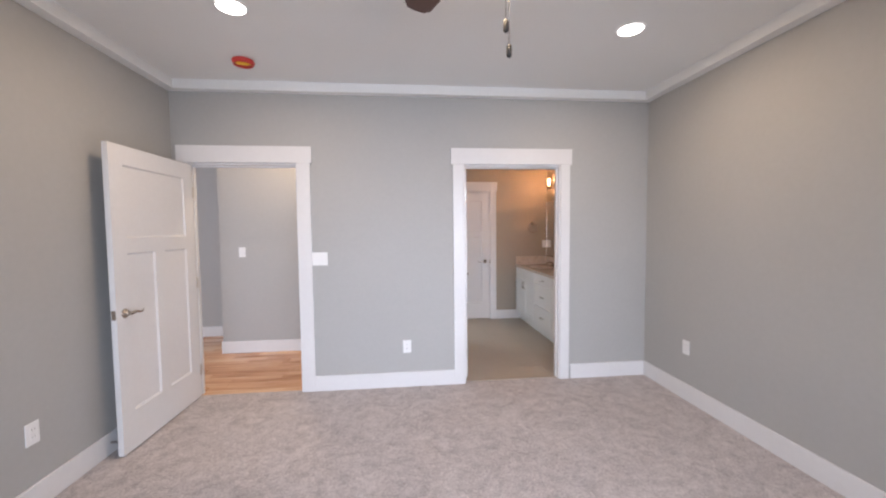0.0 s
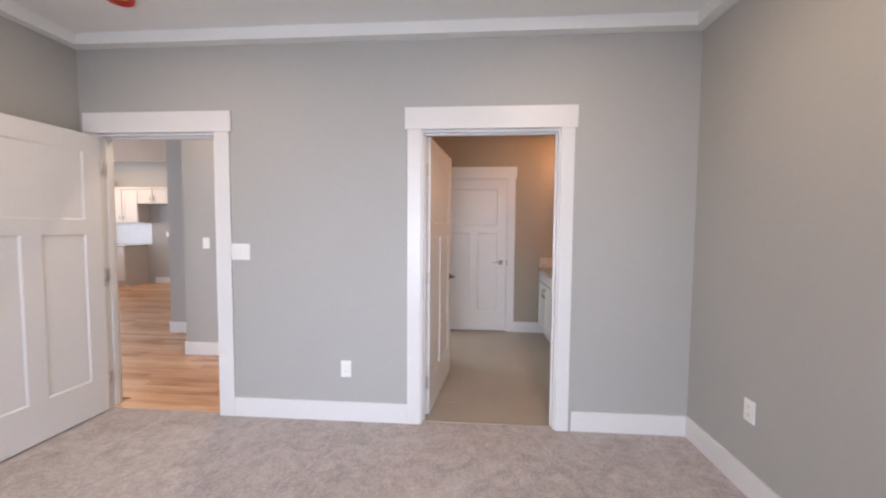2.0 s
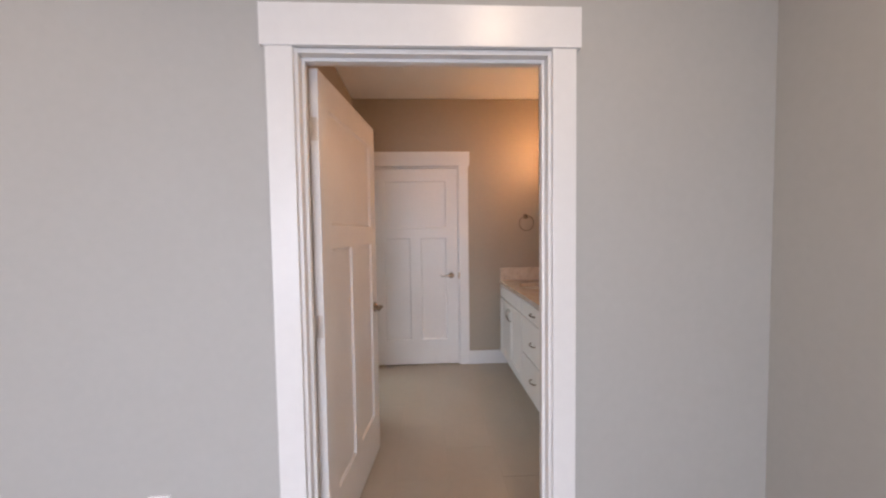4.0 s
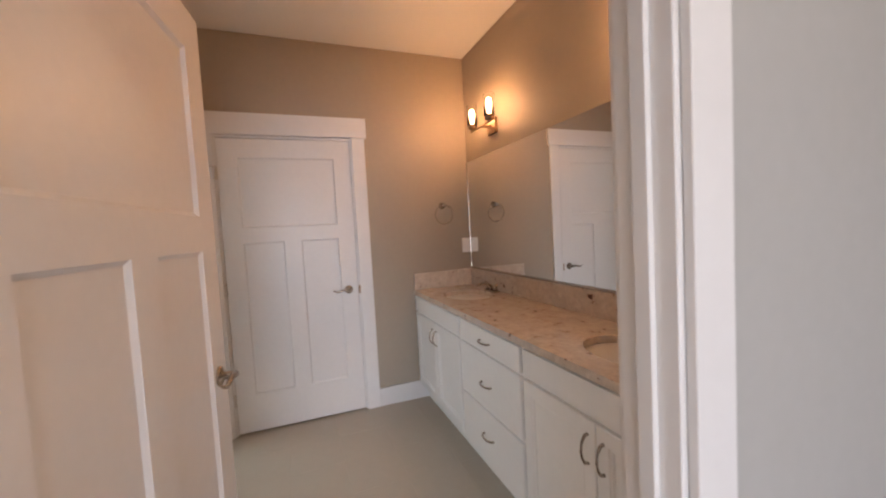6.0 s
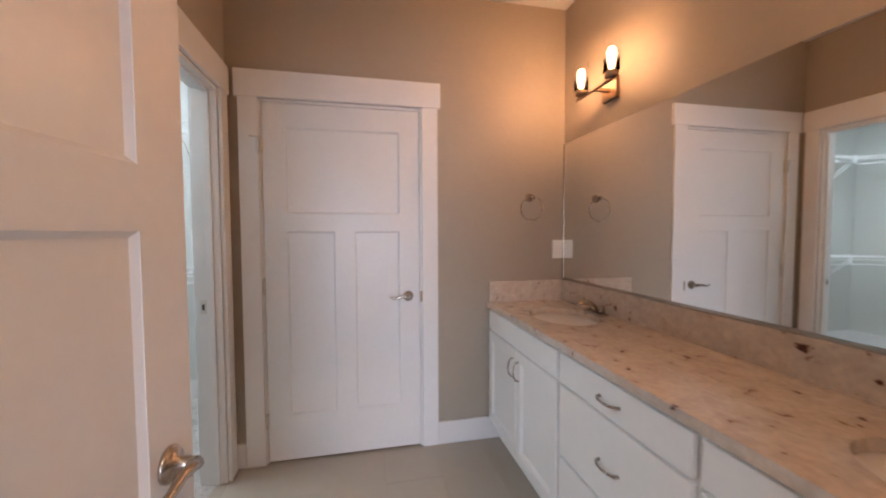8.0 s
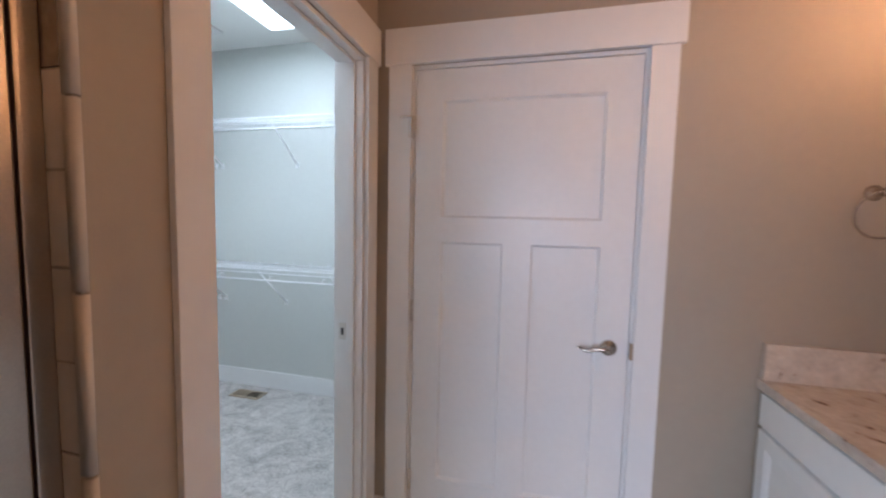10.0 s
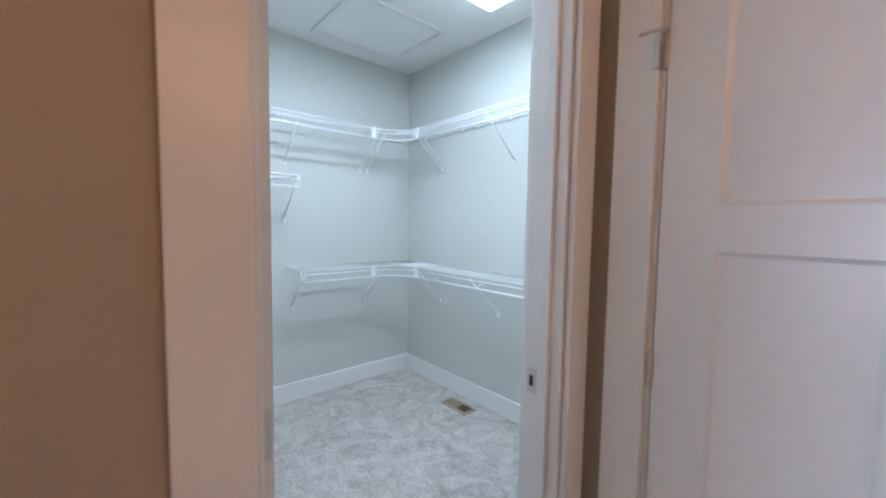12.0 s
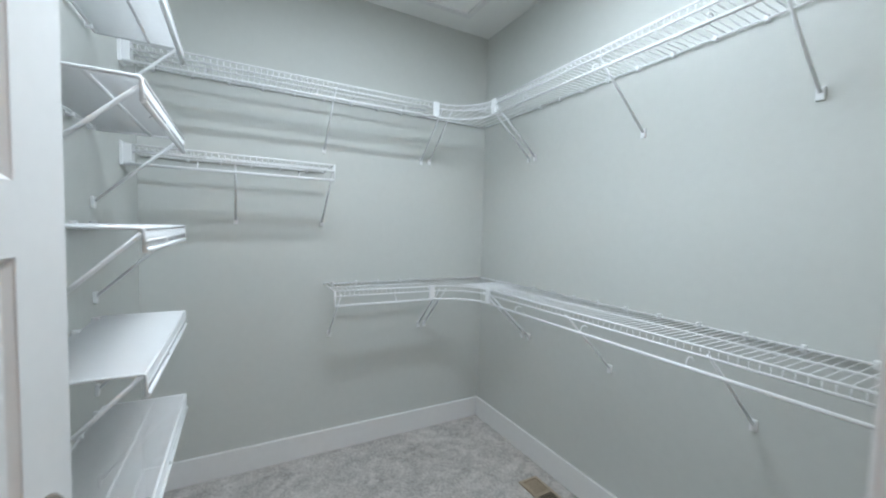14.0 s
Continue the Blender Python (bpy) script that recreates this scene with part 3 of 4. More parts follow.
plate("light_switch", pose(-6.05, KIT_Y, 1.2), 0.075, 0.118, 1, "switch", "white switch on the kitchen wall")


# ---- ceiling fittings ----
def downlight(x, y, z, colour, watts, label, group, r=0.076):
    t = root("recessed_light", pose(x, y, z), label, "recessed light", group)
    bm = bmesh.new()
    lathe(bm, [(r + 0.012, 0), (r + 0.012, -0.004), (r, -0.006), (r, 0)], n=32)
    part("trim_ring", bm, CEILING, t)
    bm = bmesh.new()
    lathe(bm, [(r - 0.001, -0.001), (r - 0.001, -0.0075), (r - 0.02, -0.0085)], n=32)
    part("lens", bm, LAMP_WHITE, t, "glowing white lens")
    lamp("downlight_lamp", "AREA", pose(x, y, z - 0.012), watts, colour, r * 1.8)


downlight(-0.51, 2.20, CEIL, WARM, 12.5, "glowing round recessed light in the bedroom ceiling", "bedroom ceiling lights")
downlight(1.905, 2.25, CEIL, WARM, 12.5, "glowing round recessed light in the bedroom ceiling", "bedroom ceiling lights")
downlight(-6.42, 8.4, GREAT_CEIL, WARM, 17, "glowing recessed light over the kitchen", "kitchen ceiling lights")
downlight(-7.48, 8.35, GREAT_CEIL, WARM, 17, "glowing recessed light over the kitchen", "kitchen ceiling lights")
downlight(-0.8, 4.1, GREAT_CEIL, WARM, 17, "glowing recessed light in the hall ceiling", "hall ceiling lights")

# open red electrical box with a yellow cable
r = root("ceiling_box", pose(-0.728, 2.905, CEIL), "red round electrical box with a coiled yellow cable", "electrical box")
bm = bmesh.new()
lathe(bm, [(0.074, -0.001), (0.078, -0.012), (0.070, -0.034), (0.062, -0.034), (0.058, -0.008)], n=14)
part("rim", bm, REDBOX, r)
bm = bmesh.new()
path_tube(bm, [(-0.045, -0.03, -0.02), (-0.02, -0.04, -0.036), (0.012, -0.038, -0.040), (0.036, -0.02, -0.034), (0.045, 0.005, -0.02)], 0.011, 8)
part("cable", bm, YELLOW, r, "yellow sheathed cable")

# ceiling fan
FX, FY = 0.72, 1.08
fan = root("ceiling_fan", pose(FX, FY, CEIL), "dark five-blade ceiling fan with a lit bowl and pull chains", "ceiling fan")
bm = bmesh.new()
lathe(bm, [(0.065, 0), (0.065, -0.02), (0.03, -0.06), (0.014, -0.065), (0.014, -0.17)], n=24)
part("canopy", bm, BRONZE, fan)
bm = bmesh.new()
lathe(bm, [(0.03, -0.16), (0.10, -0.175), (0.12, -0.22), (0.11, -0.29), (0.07, -0.32)], n=28)
part("motor_housing", bm, BRONZE, fan)
bm = bmesh.new()
lathe(bm, [(0.07, -0.32), (0.12, -0.335), (0.125, -0.36), (0.09, -0.41), (0.02, -0.43)], n=28)
part("light_bowl", bm, FANGLOW, fan, "lit frosted bowl")
for k in range(5):
    a = radians(110 + 72 * k)
    blade = bmesh.new()
    outline = [(0.19, -0.045), (0.30, -0.058), (0.50, -0.066), (0.585, -0.062), (0.615, -0.04), (0.622, 0.0), (0.615, 0.04), (0.585, 0.062), (0.50, 0.066), (0.30, 0.058), (0.19, 0.045)]
    lo = [blade.verts.new((x, y, -0.005 + 0.12 * y)) for x, y in outline]
    hi = [blade.verts.new((x, y, 0.003 + 0.12 * y)) for x, y in outline]
    blade.faces.new(lo[::-1])
    blade.faces.new(hi)
    for i in range(len(lo)):
        blade.faces.new((lo[i], lo[(i + 1) % len(lo)], hi[(i + 1) % len(lo)], hi[i]))
    ob = part("blade", blade, BLADE, fan)
    ob.matrix_basis = pose(0, 0, -0.27) @ Matrix.Rotation(a, 4, "Z")
    bm = bmesh.new()
    box(bm, 0.09, 0.22, -0.018, 0.018, -0.012, -0.006, 0.002)
    part("blade_iron", bm, BRONZE, ob)
for dx, dy, zz in ((0.058, 0.03, 2.113), (0.07, 0.035, 2.037)):
    bm = bmesh.new()
    tube(bm, (dx, dy, -0.31), (dx, dy, zz - CEIL + 0.02), 0.0015, 5)
    chain = part("pull_chain", bm, NICKEL, fan)
    bm = bmesh.new()
    lathe(bm, [(0.004, 0.022), (0.009, 0.014), (0.009, -0.014), (0.004, -0.020)], (dx, dy, zz - CEIL), 12)
    part("pull_knob", bm, DARK, chain, "dark wooden knob")
lamp("fan_lamp", "POINT", pose(FX, FY, CEIL - 0.48), 11, WARM, 0.09)

# ---- bathroom ----
VX = 2.252                            # cabinet faces
CTOP = 0.876


def pull(parent, x, y, z, vertical, length=0.1):
    bm = bmesh.new()
    h = length / 2
    prof = [(-h, 0.0), (-h * 0.92, 0.014), (-h * 0.55, 0.025), (0, 0.029), (h * 0.55, 0.025), (h * 0.92, 0.014), (h, 0.0)]
    pts = [(x - d, y, z + s) if vertical else (x - d, y + s, z) for s, d in prof]
    path_tube(bm, pts, [0.006, 0.0055, 0.0045, 0.0045, 0.0045, 0.0055, 0.006], 8)
    part("pull_handle", bm, NICKEL, parent, "curved brushed nickel pull")


def front(parent, name, y0, y1, z0, z1, panel):
    """A cabinet front at VX facing -x; returns it."""
    bm = bmesh.new()
    x0, x1 = VX - 0.019, VX - 0.0005
    if panel:
        # one sheet stepping from the outer edge down to the sunk panel
        rings = []
        for inset, depth in ((0.0, 0.0185), (0.0, 0.003), (0.003, 0.0), (0.052, 0.0), (0.055, 0.004), (0.062, 0.005), (0.066, 0.011), (0.072, 0.012)):
            a, b, c, d = y0 + inset, y1 - inset, z0 + inset, z1 - inset
            rings.append([bm.verts.new((x0 + depth, y, z)) for y, z in ((a, c), (b, c), (b, d), (a, d))])
        for u, w in zip(rings, rings[1:]):
            for k in range(4):
                bm.faces.new((u[k], u[(k + 1) % 4], w[(k + 1) % 4], w[k]))
        bm.faces.new(rings[-1])
        bm.faces.new(rings[0][::-1])
    else:
        box(bm, x0, x1, y0, y1, z0, z1, 0.004)
    return part(name, bm, CABINET, parent)


def vanity_unit(y0, y1, drawers, label):
    r = root("vanity_cabinet", pose(0, 0, 0), label, "cabinet", "vanity cabinets")
    bm = bmesh.new()
    y0, y1 = y0 + 0.001, y1 - 0.001
    box(bm, VX, VX + 0.02, y0, y1, 0.11, 0.845)
    box(bm, VX + 0.02, BATH_E - 0.002, y0, y0 + 0.018, 0.11, 0.845)
    box(bm, VX + 0.02, BATH_E - 0.002, y1 - 0.018, y1, 0.11, 0.845)
    box(bm, VX + 0.02, BATH_E - 0.002, y0 + 0.018, y1 - 0.018, 0.11, 0.128)
    part("body", bm, CABINET, r)
    boxed("toe_kick", (2.305, 2.32, y0, y1, 0, 0.11), CABINET, r)
    g = 0.012
    if drawers:
        for z0, z1, zp in ((0.715, 0.83, 0.768), (0.415, 0.70, 0.548), (0.13, 0.40, 0.272)):
            f = front(r, "drawer_front", y0 + g, y1 - g, z0, z1, False)
            pull(f, VX - 0.019, (y0 + y1) / 2, zp, False)
    else:
        front(r, "false_drawer_front", y0 + g, y1 - g, 0.715, 0.83, False)
        m = (y0 + y1) / 2
        for a, b, s in ((y0 + g, m - 0.003, 1), (m + 0.003, y1 - g, -1)):
            f = front(r, "cabinet_door", a, b, 0.13, 0.70, True)
            pull(f, VX - 0.019, (b - 0.032) if s > 0 else (a + 0.032), 0.60, True)
    return r


vanity_unit(5.005, BATH_N - 0.002, False, "white painted sink base with two panelled doors")
vanity_unit(4.347, 5.005, True, "white painted three-drawer vanity unit")
vanity_unit(BATH_S + 0.004, 4.347, False, "white painted sink base with two panelled doors")

SINKS = ((2.49, 5.415), (2.5, 3.985))
SA, SB = 0.165, 0.212


def counter_with_holes():
    """A slab with two oval cut-outs, as strips round each oval."""
    bm = bmesh.new()
    x0, x1, y0, y1 = 2.225, BATH_E - 0.001, BATH_S + 0.002, BATH_N - 0.001
    z0, z1 = CTOP - 0.032, CTOP
    cells = [(3.67, 4.23), (5.12, 5.68)]
    n = 32
    for (cx, cy), (c0, c1) in zip(SINKS[::-1], cells):
        for z, flip in ((z1, False), (z0, True)):
            inner, outer = [], []
            for k in range(n):
                a = 2 * math.pi * (k + 0.5) / n
                dx, dy = math.cos(a), math.sin(a)
                inner.append(bm.verts.new((cx + SA * dx, cy + SB * dy, z)))
                tx = ((x1 - cx) if dx > 0 else (cx - x0)) / max(abs(dx), 1e-6)
                ty = ((c1 - cy) if dy > 0 else (cy - c0)) / max(abs(dy), 1e-6)
                s = min(tx, ty)
                outer.append(bm.verts.new((cx + s * dx, cy + s * dy, z)))
            for k in range(n):
                j = (k + 1) % n
                q = [inner[k], outer[k], outer[j], inner[j]]
                bm.faces.new(q[::-1] if flip else q)
            for k in range(n):
                p, q = outer[k], outer[(k + 1) % n]
                if abs(p.co.x - q.co.x) > 1e-5 and abs(p.co.y - q.co.y) > 1e-5:
                    sx = x0 if min(p.co.x, q.co.x) < cx - SA else x1
                    sy = c0 if (p.co.y + q.co.y) / 2 < cy else c1
                    t = (p, bm.verts.new((sx, sy, z)), q)
                    bm.faces.new(t[::-1] if flip else t)
        ring_hi = [bm.verts.new((cx + SA * math.cos(2 * math.pi * (k + 0.5) / n), cy + SB * math.sin(2 * math.pi * (k + 0.5) / n), z1)) for k in range(n)]
        ring_lo = [bm.verts.new((v.co.x, v.co.y, z0)) for v in ring_hi]
        for k in range(n):
            bm.faces.new((ring_hi[k], ring_hi[(k + 1) % n], ring_lo[(k + 1) % n], ring_lo[k]))
        v = [bm.verts.new(c) for c in ((x0, c0, z0), (x0, c1, z0), (x0, c1, z1), (x0, c0, z1))]
        bm.faces.new(v[::-1])
    for a, b in ((y0, 3.67), (4.23, 5.12), (5.68, y1)):
        box(bm, x0, x1, a, b, z0, z1)
    bmesh.ops.remove_doubles(bm, verts=bm.verts[:], dist=0.0004)
    return bm


tagged(part("vanity_countertop", counter_with_holes(), GRANITE), "beige speckled granite vanity top with two oval cut-outs", "countertop")
splash = root("backsplash", pose(0, 0, 0), "beige speckled granite upstand behind the vanity top", "backsplash")
boxed("long_upstand", (BATH_E - 0.022, BATH_E - 0.001, BATH_S + 0.002, BATH_N - 0.024, CTOP + 0.0005, 1.008), GRANITE, splash, "", 0.002)
boxed("end_upstand", (2.234, BATH_E - 0.001, BATH_N - 0.023, BATH_N - 0.001, CTOP + 0.0005, 1.008), GRANITE, splash, "", 0.002)

for cx, cy in SINKS:
    r = root("sink", pose(cx, cy, CTOP - 0.034), "white oval undermount porcelain sink set in granite", "sink", "vanity sinks")
    bm = bmesh.new()
    prof = [(1.06, 0.0), (1.0, 0.0), (0.97, -0.05), (0.86, -0.10), (0.6, -0.135), (0.2, -0.145), (0.1, -0.147)]
    lathe(bm, [(SB * p, h) for p, h in prof], n=40, sx=SA / SB)
    part("bowl", bm, PORCELAIN, r)
    bm = bmesh.new()
    lathe(bm, [(0.022, -0.146), (0.022, -0.143), (0.01, -0.1425)], n=20)
    part("drain", bm, NICKEL, r, "nickel drain")
    f = root("faucet", pose(cx + 0.192, cy, CTOP), "brushed nickel centerset faucet with two levers", "faucet", "vanity faucets")
    bm = bmesh.new()
    box(bm, -0.026, 0.026, -0.078, 0.078, 0, 0.014, 0.005)
    part("base_plate", bm, NICKEL, f)
    bm = bmesh.new()
    path_tube(bm, [(0, 0, 0.012), (-0.008, 0, 0.036), (-0.03, 0, 0.056), (-0.065, 0, 0.066), (-0.1, 0, 0.06), (-0.112, 0, 0.046)], [0.017, 0.0165, 0.015, 0.013, 0.012, 0.0115], 12)
    part("spout", bm, NICKEL, f)
    for s in (-1, 1):
        bm = bmesh.new()
        lathe(bm, [(0.018, 0.012), (0.015, 0.035), (0.011, 0.05), (0.004, 0.054)], (0, s * 0.052, 0), 16)
        path_tube(bm, [(0, s * 0.052, 0.047), (0.004, s * 0.068, 0.058), (0.006, s * 0.088, 0.066)], [0.007, 0.006, 0.004], 8)
        part("tap_lever", bm, NICKEL, f)

# mirror
mir = root("mirror", pose(0, 0, 0), "large frameless wall mirror above the vanity", "mirror")
boxed("mirror_glass", (BATH_E - 0.007, BATH_E - 0.001, BATH_S + 0.05, BATH_N - 0.012, 1.022, 1.885), MIRROR, mir)
boxed("bottom_channel", (BATH_E - 0.011, BATH_E - 0.0005, BATH_S + 0.05, BATH_N - 0.012, 1.010, 1.0215), NICKEL, mir, "thin metal channel")
boxed("edge_strip", (BATH_E - 0.010, BATH_E - 0.0005, BATH_N - 0.0115, BATH_N - 0.007, 1.022, 1.885), NICKEL, mir, "thin metal edge")


# sconces
def sconce(y, label):
    r = root("vanity_light", pose(BATH_E, y, 2.06), label, "wall lamp", "vanity lights")
    boxed("back_plate", (-0.022, -0.0005, -0.06, 0.06, -0.055, 0.055), BRONZE, r, "", 0.004)
    bm = bmesh.new()
    box(bm, -0.10, -0.02, -0.009, 0.009, -0.014, 0.004, 0.002)
    box(bm, -0.109, -0.095, -0.175, 0.175, -0.010, 0.000, 0.002)
    part("arm", bm, BRONZE, r)
    for s in (-1, 1):
        yy = s * 0.13
        bm = bmesh.new()
        lathe(bm, [(0.012, 0.0), (0.032, 0.006), (0.034, 0.034), (0.018, 0.044)], (-0.102, yy, 0.002), 16)
        cup = part("lamp_cup", bm, BRONZE, r)
        bm = bmesh.new()
        lathe(bm, [(0.011, 0.045), (0.013, 0.062), (0.0185, 0.09), (0.0215, 0.114), (0.018, 0.134), (0.010, 0.145), (0.003, 0.147)], (-0.102, yy, 0.002), 16)
        part("bulb", bm, BULB, cup, "lit warm bulb")
        bm = bmesh.new()
        n, rad = 20, 0.037
        rings = [[bm.verts.new((-0.102 + q * math.cos(2 * math.pi * k / n), yy + q * math.sin(2 * math.pi * k / n), h)) for k in range(n)]
                 for q, h in ((rad, 0.03), (rad, 0.178), (rad - 0.0015, 0.178), (rad - 0.0015, 0.03))]
        for i in range(4):
            u, w = rings[i], rings[(i + 1) % 4]
            for k in range(n):
                fc = bm.faces.new((u[k], u[(k + 1) % n], w[(k + 1) % n], w[k]))
                fc.smooth = True
        shade = part("glass_shade", bm, THIN_GLASS, r, "clear glass cylinder shade")
        shade.visible_shadow = False


sconce(5.40, "bronze bar wall lamp with lit bulbs in clear glass")
sconce(3.94, "bronze bar wall lamp with lit bulbs in clear glass")

# towel ring
r = root("towel_ring", pose(2.505, BATH_N, 1.535), "brushed nickel towel ring beside the mirror", "towel ring")
bm = bmesh.new()
tmp = lathe(bmesh.new(), [(0.026, 0), (0.026, 0.006), (0.016, 0.012), (0.012, 0.05), (0.016, 0.055), (0.006, 0.062)], n=18)
bmesh.ops.transform(tmp, matrix=pose(0, 0, 0, 90), verts=tmp.verts[:])
merge(bm, tmp)
part("mount", bm, NICKEL, r)
bm = bmesh.new()
pts = [(0.075 * math.sin(2 * math.pi * k / 28), -0.047 - 0.01 * math.cos(2 * math.pi * k / 28), -0.072 + 0.075 * math.cos(2 * math.pi * k / 28)) for k in range(29)]
path_tube(bm, pts, 0.0042, 8)
part("ring", bm, NICKEL, r)

# ---- shower ----
SHX0, SHX1 = -0.33, 0.63
structure("wall_shower_west", [(SHX0 - 0.1, SHX0, WY1, SH_Y1 + 0.01, 0, CEIL)], GROUT, "shower wall bed", "wall")
structure("wall_shower_north", [(SHX0, BATH_W, SH_Y1 + 0.006, SH_Y1 + 0.012, 0, 2.26), (SHX0, CLO_E, SH_Y1 + 0.006, SH_Y1 + 0.012, 2.26, CEIL)], GROUT, "shower wall bed with tile joints", "wall")
structure("shower_curb", [(0.62, BATH_W, WY1, SH_Y1, 0, 0.11)], WALL_TILE, "cream tiled shower curb", "curb")
structure("shower_pan", [(SHX0, 0.62, WY1, SH_Y1, -0.05, 0.03)], PORCELAIN, "white shower pan", "shower pan")


def shower_tiles():
    wall = root("tile_field", pose(0, 0, 0), "glossy cream wall tiles lining the shower", "tiles", "", "structure")
    w, h, g = 0.305, 0.152, 0.004
    data, small = {}, {}

    def tile(dims, store, material):
        key = tuple(round(v, 4) for v in dims)
        if key not in store:
            store[key] = mesh("tile", box(bmesh.new(), -dims[0] / 2, dims[0] / 2, -dims[1] / 2, dims[1] / 2, -dims[2] / 2, dims[2] / 2, 0.0015), material)
        return store[key]

    for row in range(15):
        z = 0.11 + row * h
        if z > 2.3:
            break
        band = row in (10,)
        x = BATH_W - 0.012 - (w / 2 if row % 2 else 0)
        edges = [BATH_W - 0.012]
        while x > SHX0:
            if x < BATH_W - 0.012:
                edges.append(x)
            x -= w
        edges.append(SHX0)
        for a, b in zip(edges, edges[1:]):
            if a - b < 0.02:
                continue
            ob = new("tile", tile((a - b - g, 0.008, h - g), small if band else data, MOSAIC if band else WALL_TILE))
            ob.parent = wall
            ob.location = ((a + b) / 2, SH_Y1 + 0.0075, z + h / 2)
        y = SH_Y1 - 0.008
        k = 0
        while y > WY1 + 0.02:
            b = max(y - (w / 2 if (row % 2 and k == 0) else w), WY1)
            ob = new("tile", tile((0.008, y - b - g, h - g), small if band else data, MOSAIC if band else WALL_TILE))
            ob.parent = wall
            ob.location = (SHX0 + 0.004, (y + b) / 2, z + h / 2)
            y, k = b, k + 1
    # rounded edge tiles on the outer corner
    bm = bmesh.new()
    prof = [(0.0, 0.017), (0.004, 0.0158), (0.007, 0.0125), (0.008, 0.0085), (0.007, 0.0045), (0.004, 0.0012), (-0.012, 0.0), (-0.012, 0.017)]
    ht = 0.30
    lo = [bm.verts.new((x, y, 0)) for x, y in prof]
    hi = [bm.verts.new((x, y, ht - 0.004)) for x, y in prof]
    bm.faces.new(lo[::-1])
    bm.faces.new(hi)
    for i in range(len(prof)):
        f = bm.faces.new((lo[i], lo[(i + 1) % len(prof)], hi[(i + 1) % len(prof)], hi[i]))
        f.smooth = True
    edge = mesh("edge_tile", bm, WALL_TILE)
    for k in range(7):
        ob = new("edge_tile", edge)
        ob.parent = wall
        ob.location = (BATH_W, SH_Y1, 0.09 + k * ht)


shower_tiles()
# framed glass door
DX = 0.675
sd = root("shower_door", pose(0, 0, 0), "brushed metal framed clear glass shower door", "shower door")
bm = bmesh.new()
box(bm, DX - 0.015, DX + 0.02, SH_Y1 - 0.030, SH_Y1 + 0.003, 0.11, 1.98, 0.003)
part("wall_channel", bm, STEEL, sd)
bm = bmesh.new()
box(bm, DX - 0.018, DX + 0.018, WY1 + 0.003, SH_Y1 - 0.036, 1.95, 1.98, 0.003)
part("header_rail", bm, STEEL, sd)
bm = bmesh.new()
box(bm, DX - 0.018, DX + 0.018, WY1 + 0.003, SH_Y1 - 0.036, 0.11, 0.13, 0.003)
part("sill_rail", bm, STEEL, sd)
bm = bmesh.new()
box(bm, DX - 0.012, DX + 0.018, SH_Y1 - 0.084, SH_Y1 - 0.033, 0.135, 1.945, 0.003)
part("stile", bm, STEEL, sd)
boxed("glass_pane", (DX - 0.003, DX + 0.003, WY1 + 0.01, SH_Y1 - 0.085, 0.132, 1.948), SHOWER_GLASS, sd, "clear glass pane").visible_shadow = False
bm = bmesh.new()
path_tube(bm, [(DX + 0.003, SH_Y1 - 0.128, 1.14), (DX + 0.045, SH_Y1 - 0.128, 1.14), (DX + 0.052, SH_Y1 - 0.138, 1.14), (DX + 0.052, SH_Y1 - 0.30, 1.14), (DX + 0.045, SH_Y1 - 0.31, 1.14), (DX + 0.003, SH_Y1 - 0.31, 1.14)], 0.009, 10)
part("handle", bm, STEEL, sd, "short metal handle")
for z in (1.25, 1.55):
    bm = bmesh.new()
    pts = [(0, 0)] + [(0.17 * math.cos(radians(a)), 0.17 * math.sin(radians(a))) for a in range(0, 91, 10)]
    lo = [bm.verts.new((SHX0 + 0.009 + x, SH_Y1 - 0.003 - y, z)) for x, y in pts]
    hi = [bm.verts.new((v.co.x, v.co.y, z + 0.022)) for v in lo]
    bm.faces.new(lo)
    bm.faces.new(hi)
    for i in range(len(pts)):
        bm.faces.new((lo[i], lo[(i + 1) % len(pts)], hi[(i + 1) % len(pts)], hi[i]))
    tagged(part("corner_shelf", bm, WALL_TILE), "cream ceramic corner shelf in the shower", "shelf", "shower shelves")

# ---- closet ----
R1, R2 = 0.0042, 0.0017


def bracket(parent, foot, top, n):
    """A diagonal strut with a wall foot; n is the wall's outward normal."""
    foot, top, n = Vector(foot), Vector(top), Vector(n)
    bm = bmesh.new()
    tube(bm, foot + n * 0.008, top, 0.0052, 8)
    side = n.cross(Vector((0, 0, 1)))
    c = foot + n * 0.005
    tmp = box(bmesh.new(), -0.011, 0.011, -0.005, 0.005, -0.024, 0.016, 0.002)
    m = Matrix((( side.x, n.x, 0, c.x), (side.y, n.y, 0, c.y), (0, 0, 1, c.z), (0, 0, 0, 1)))
    bmesh.ops.transform(tmp, matrix=m, verts=tmp.verts[:])
    merge(bm, tmp)
    part("support_bracket", bm, WIRE, parent)


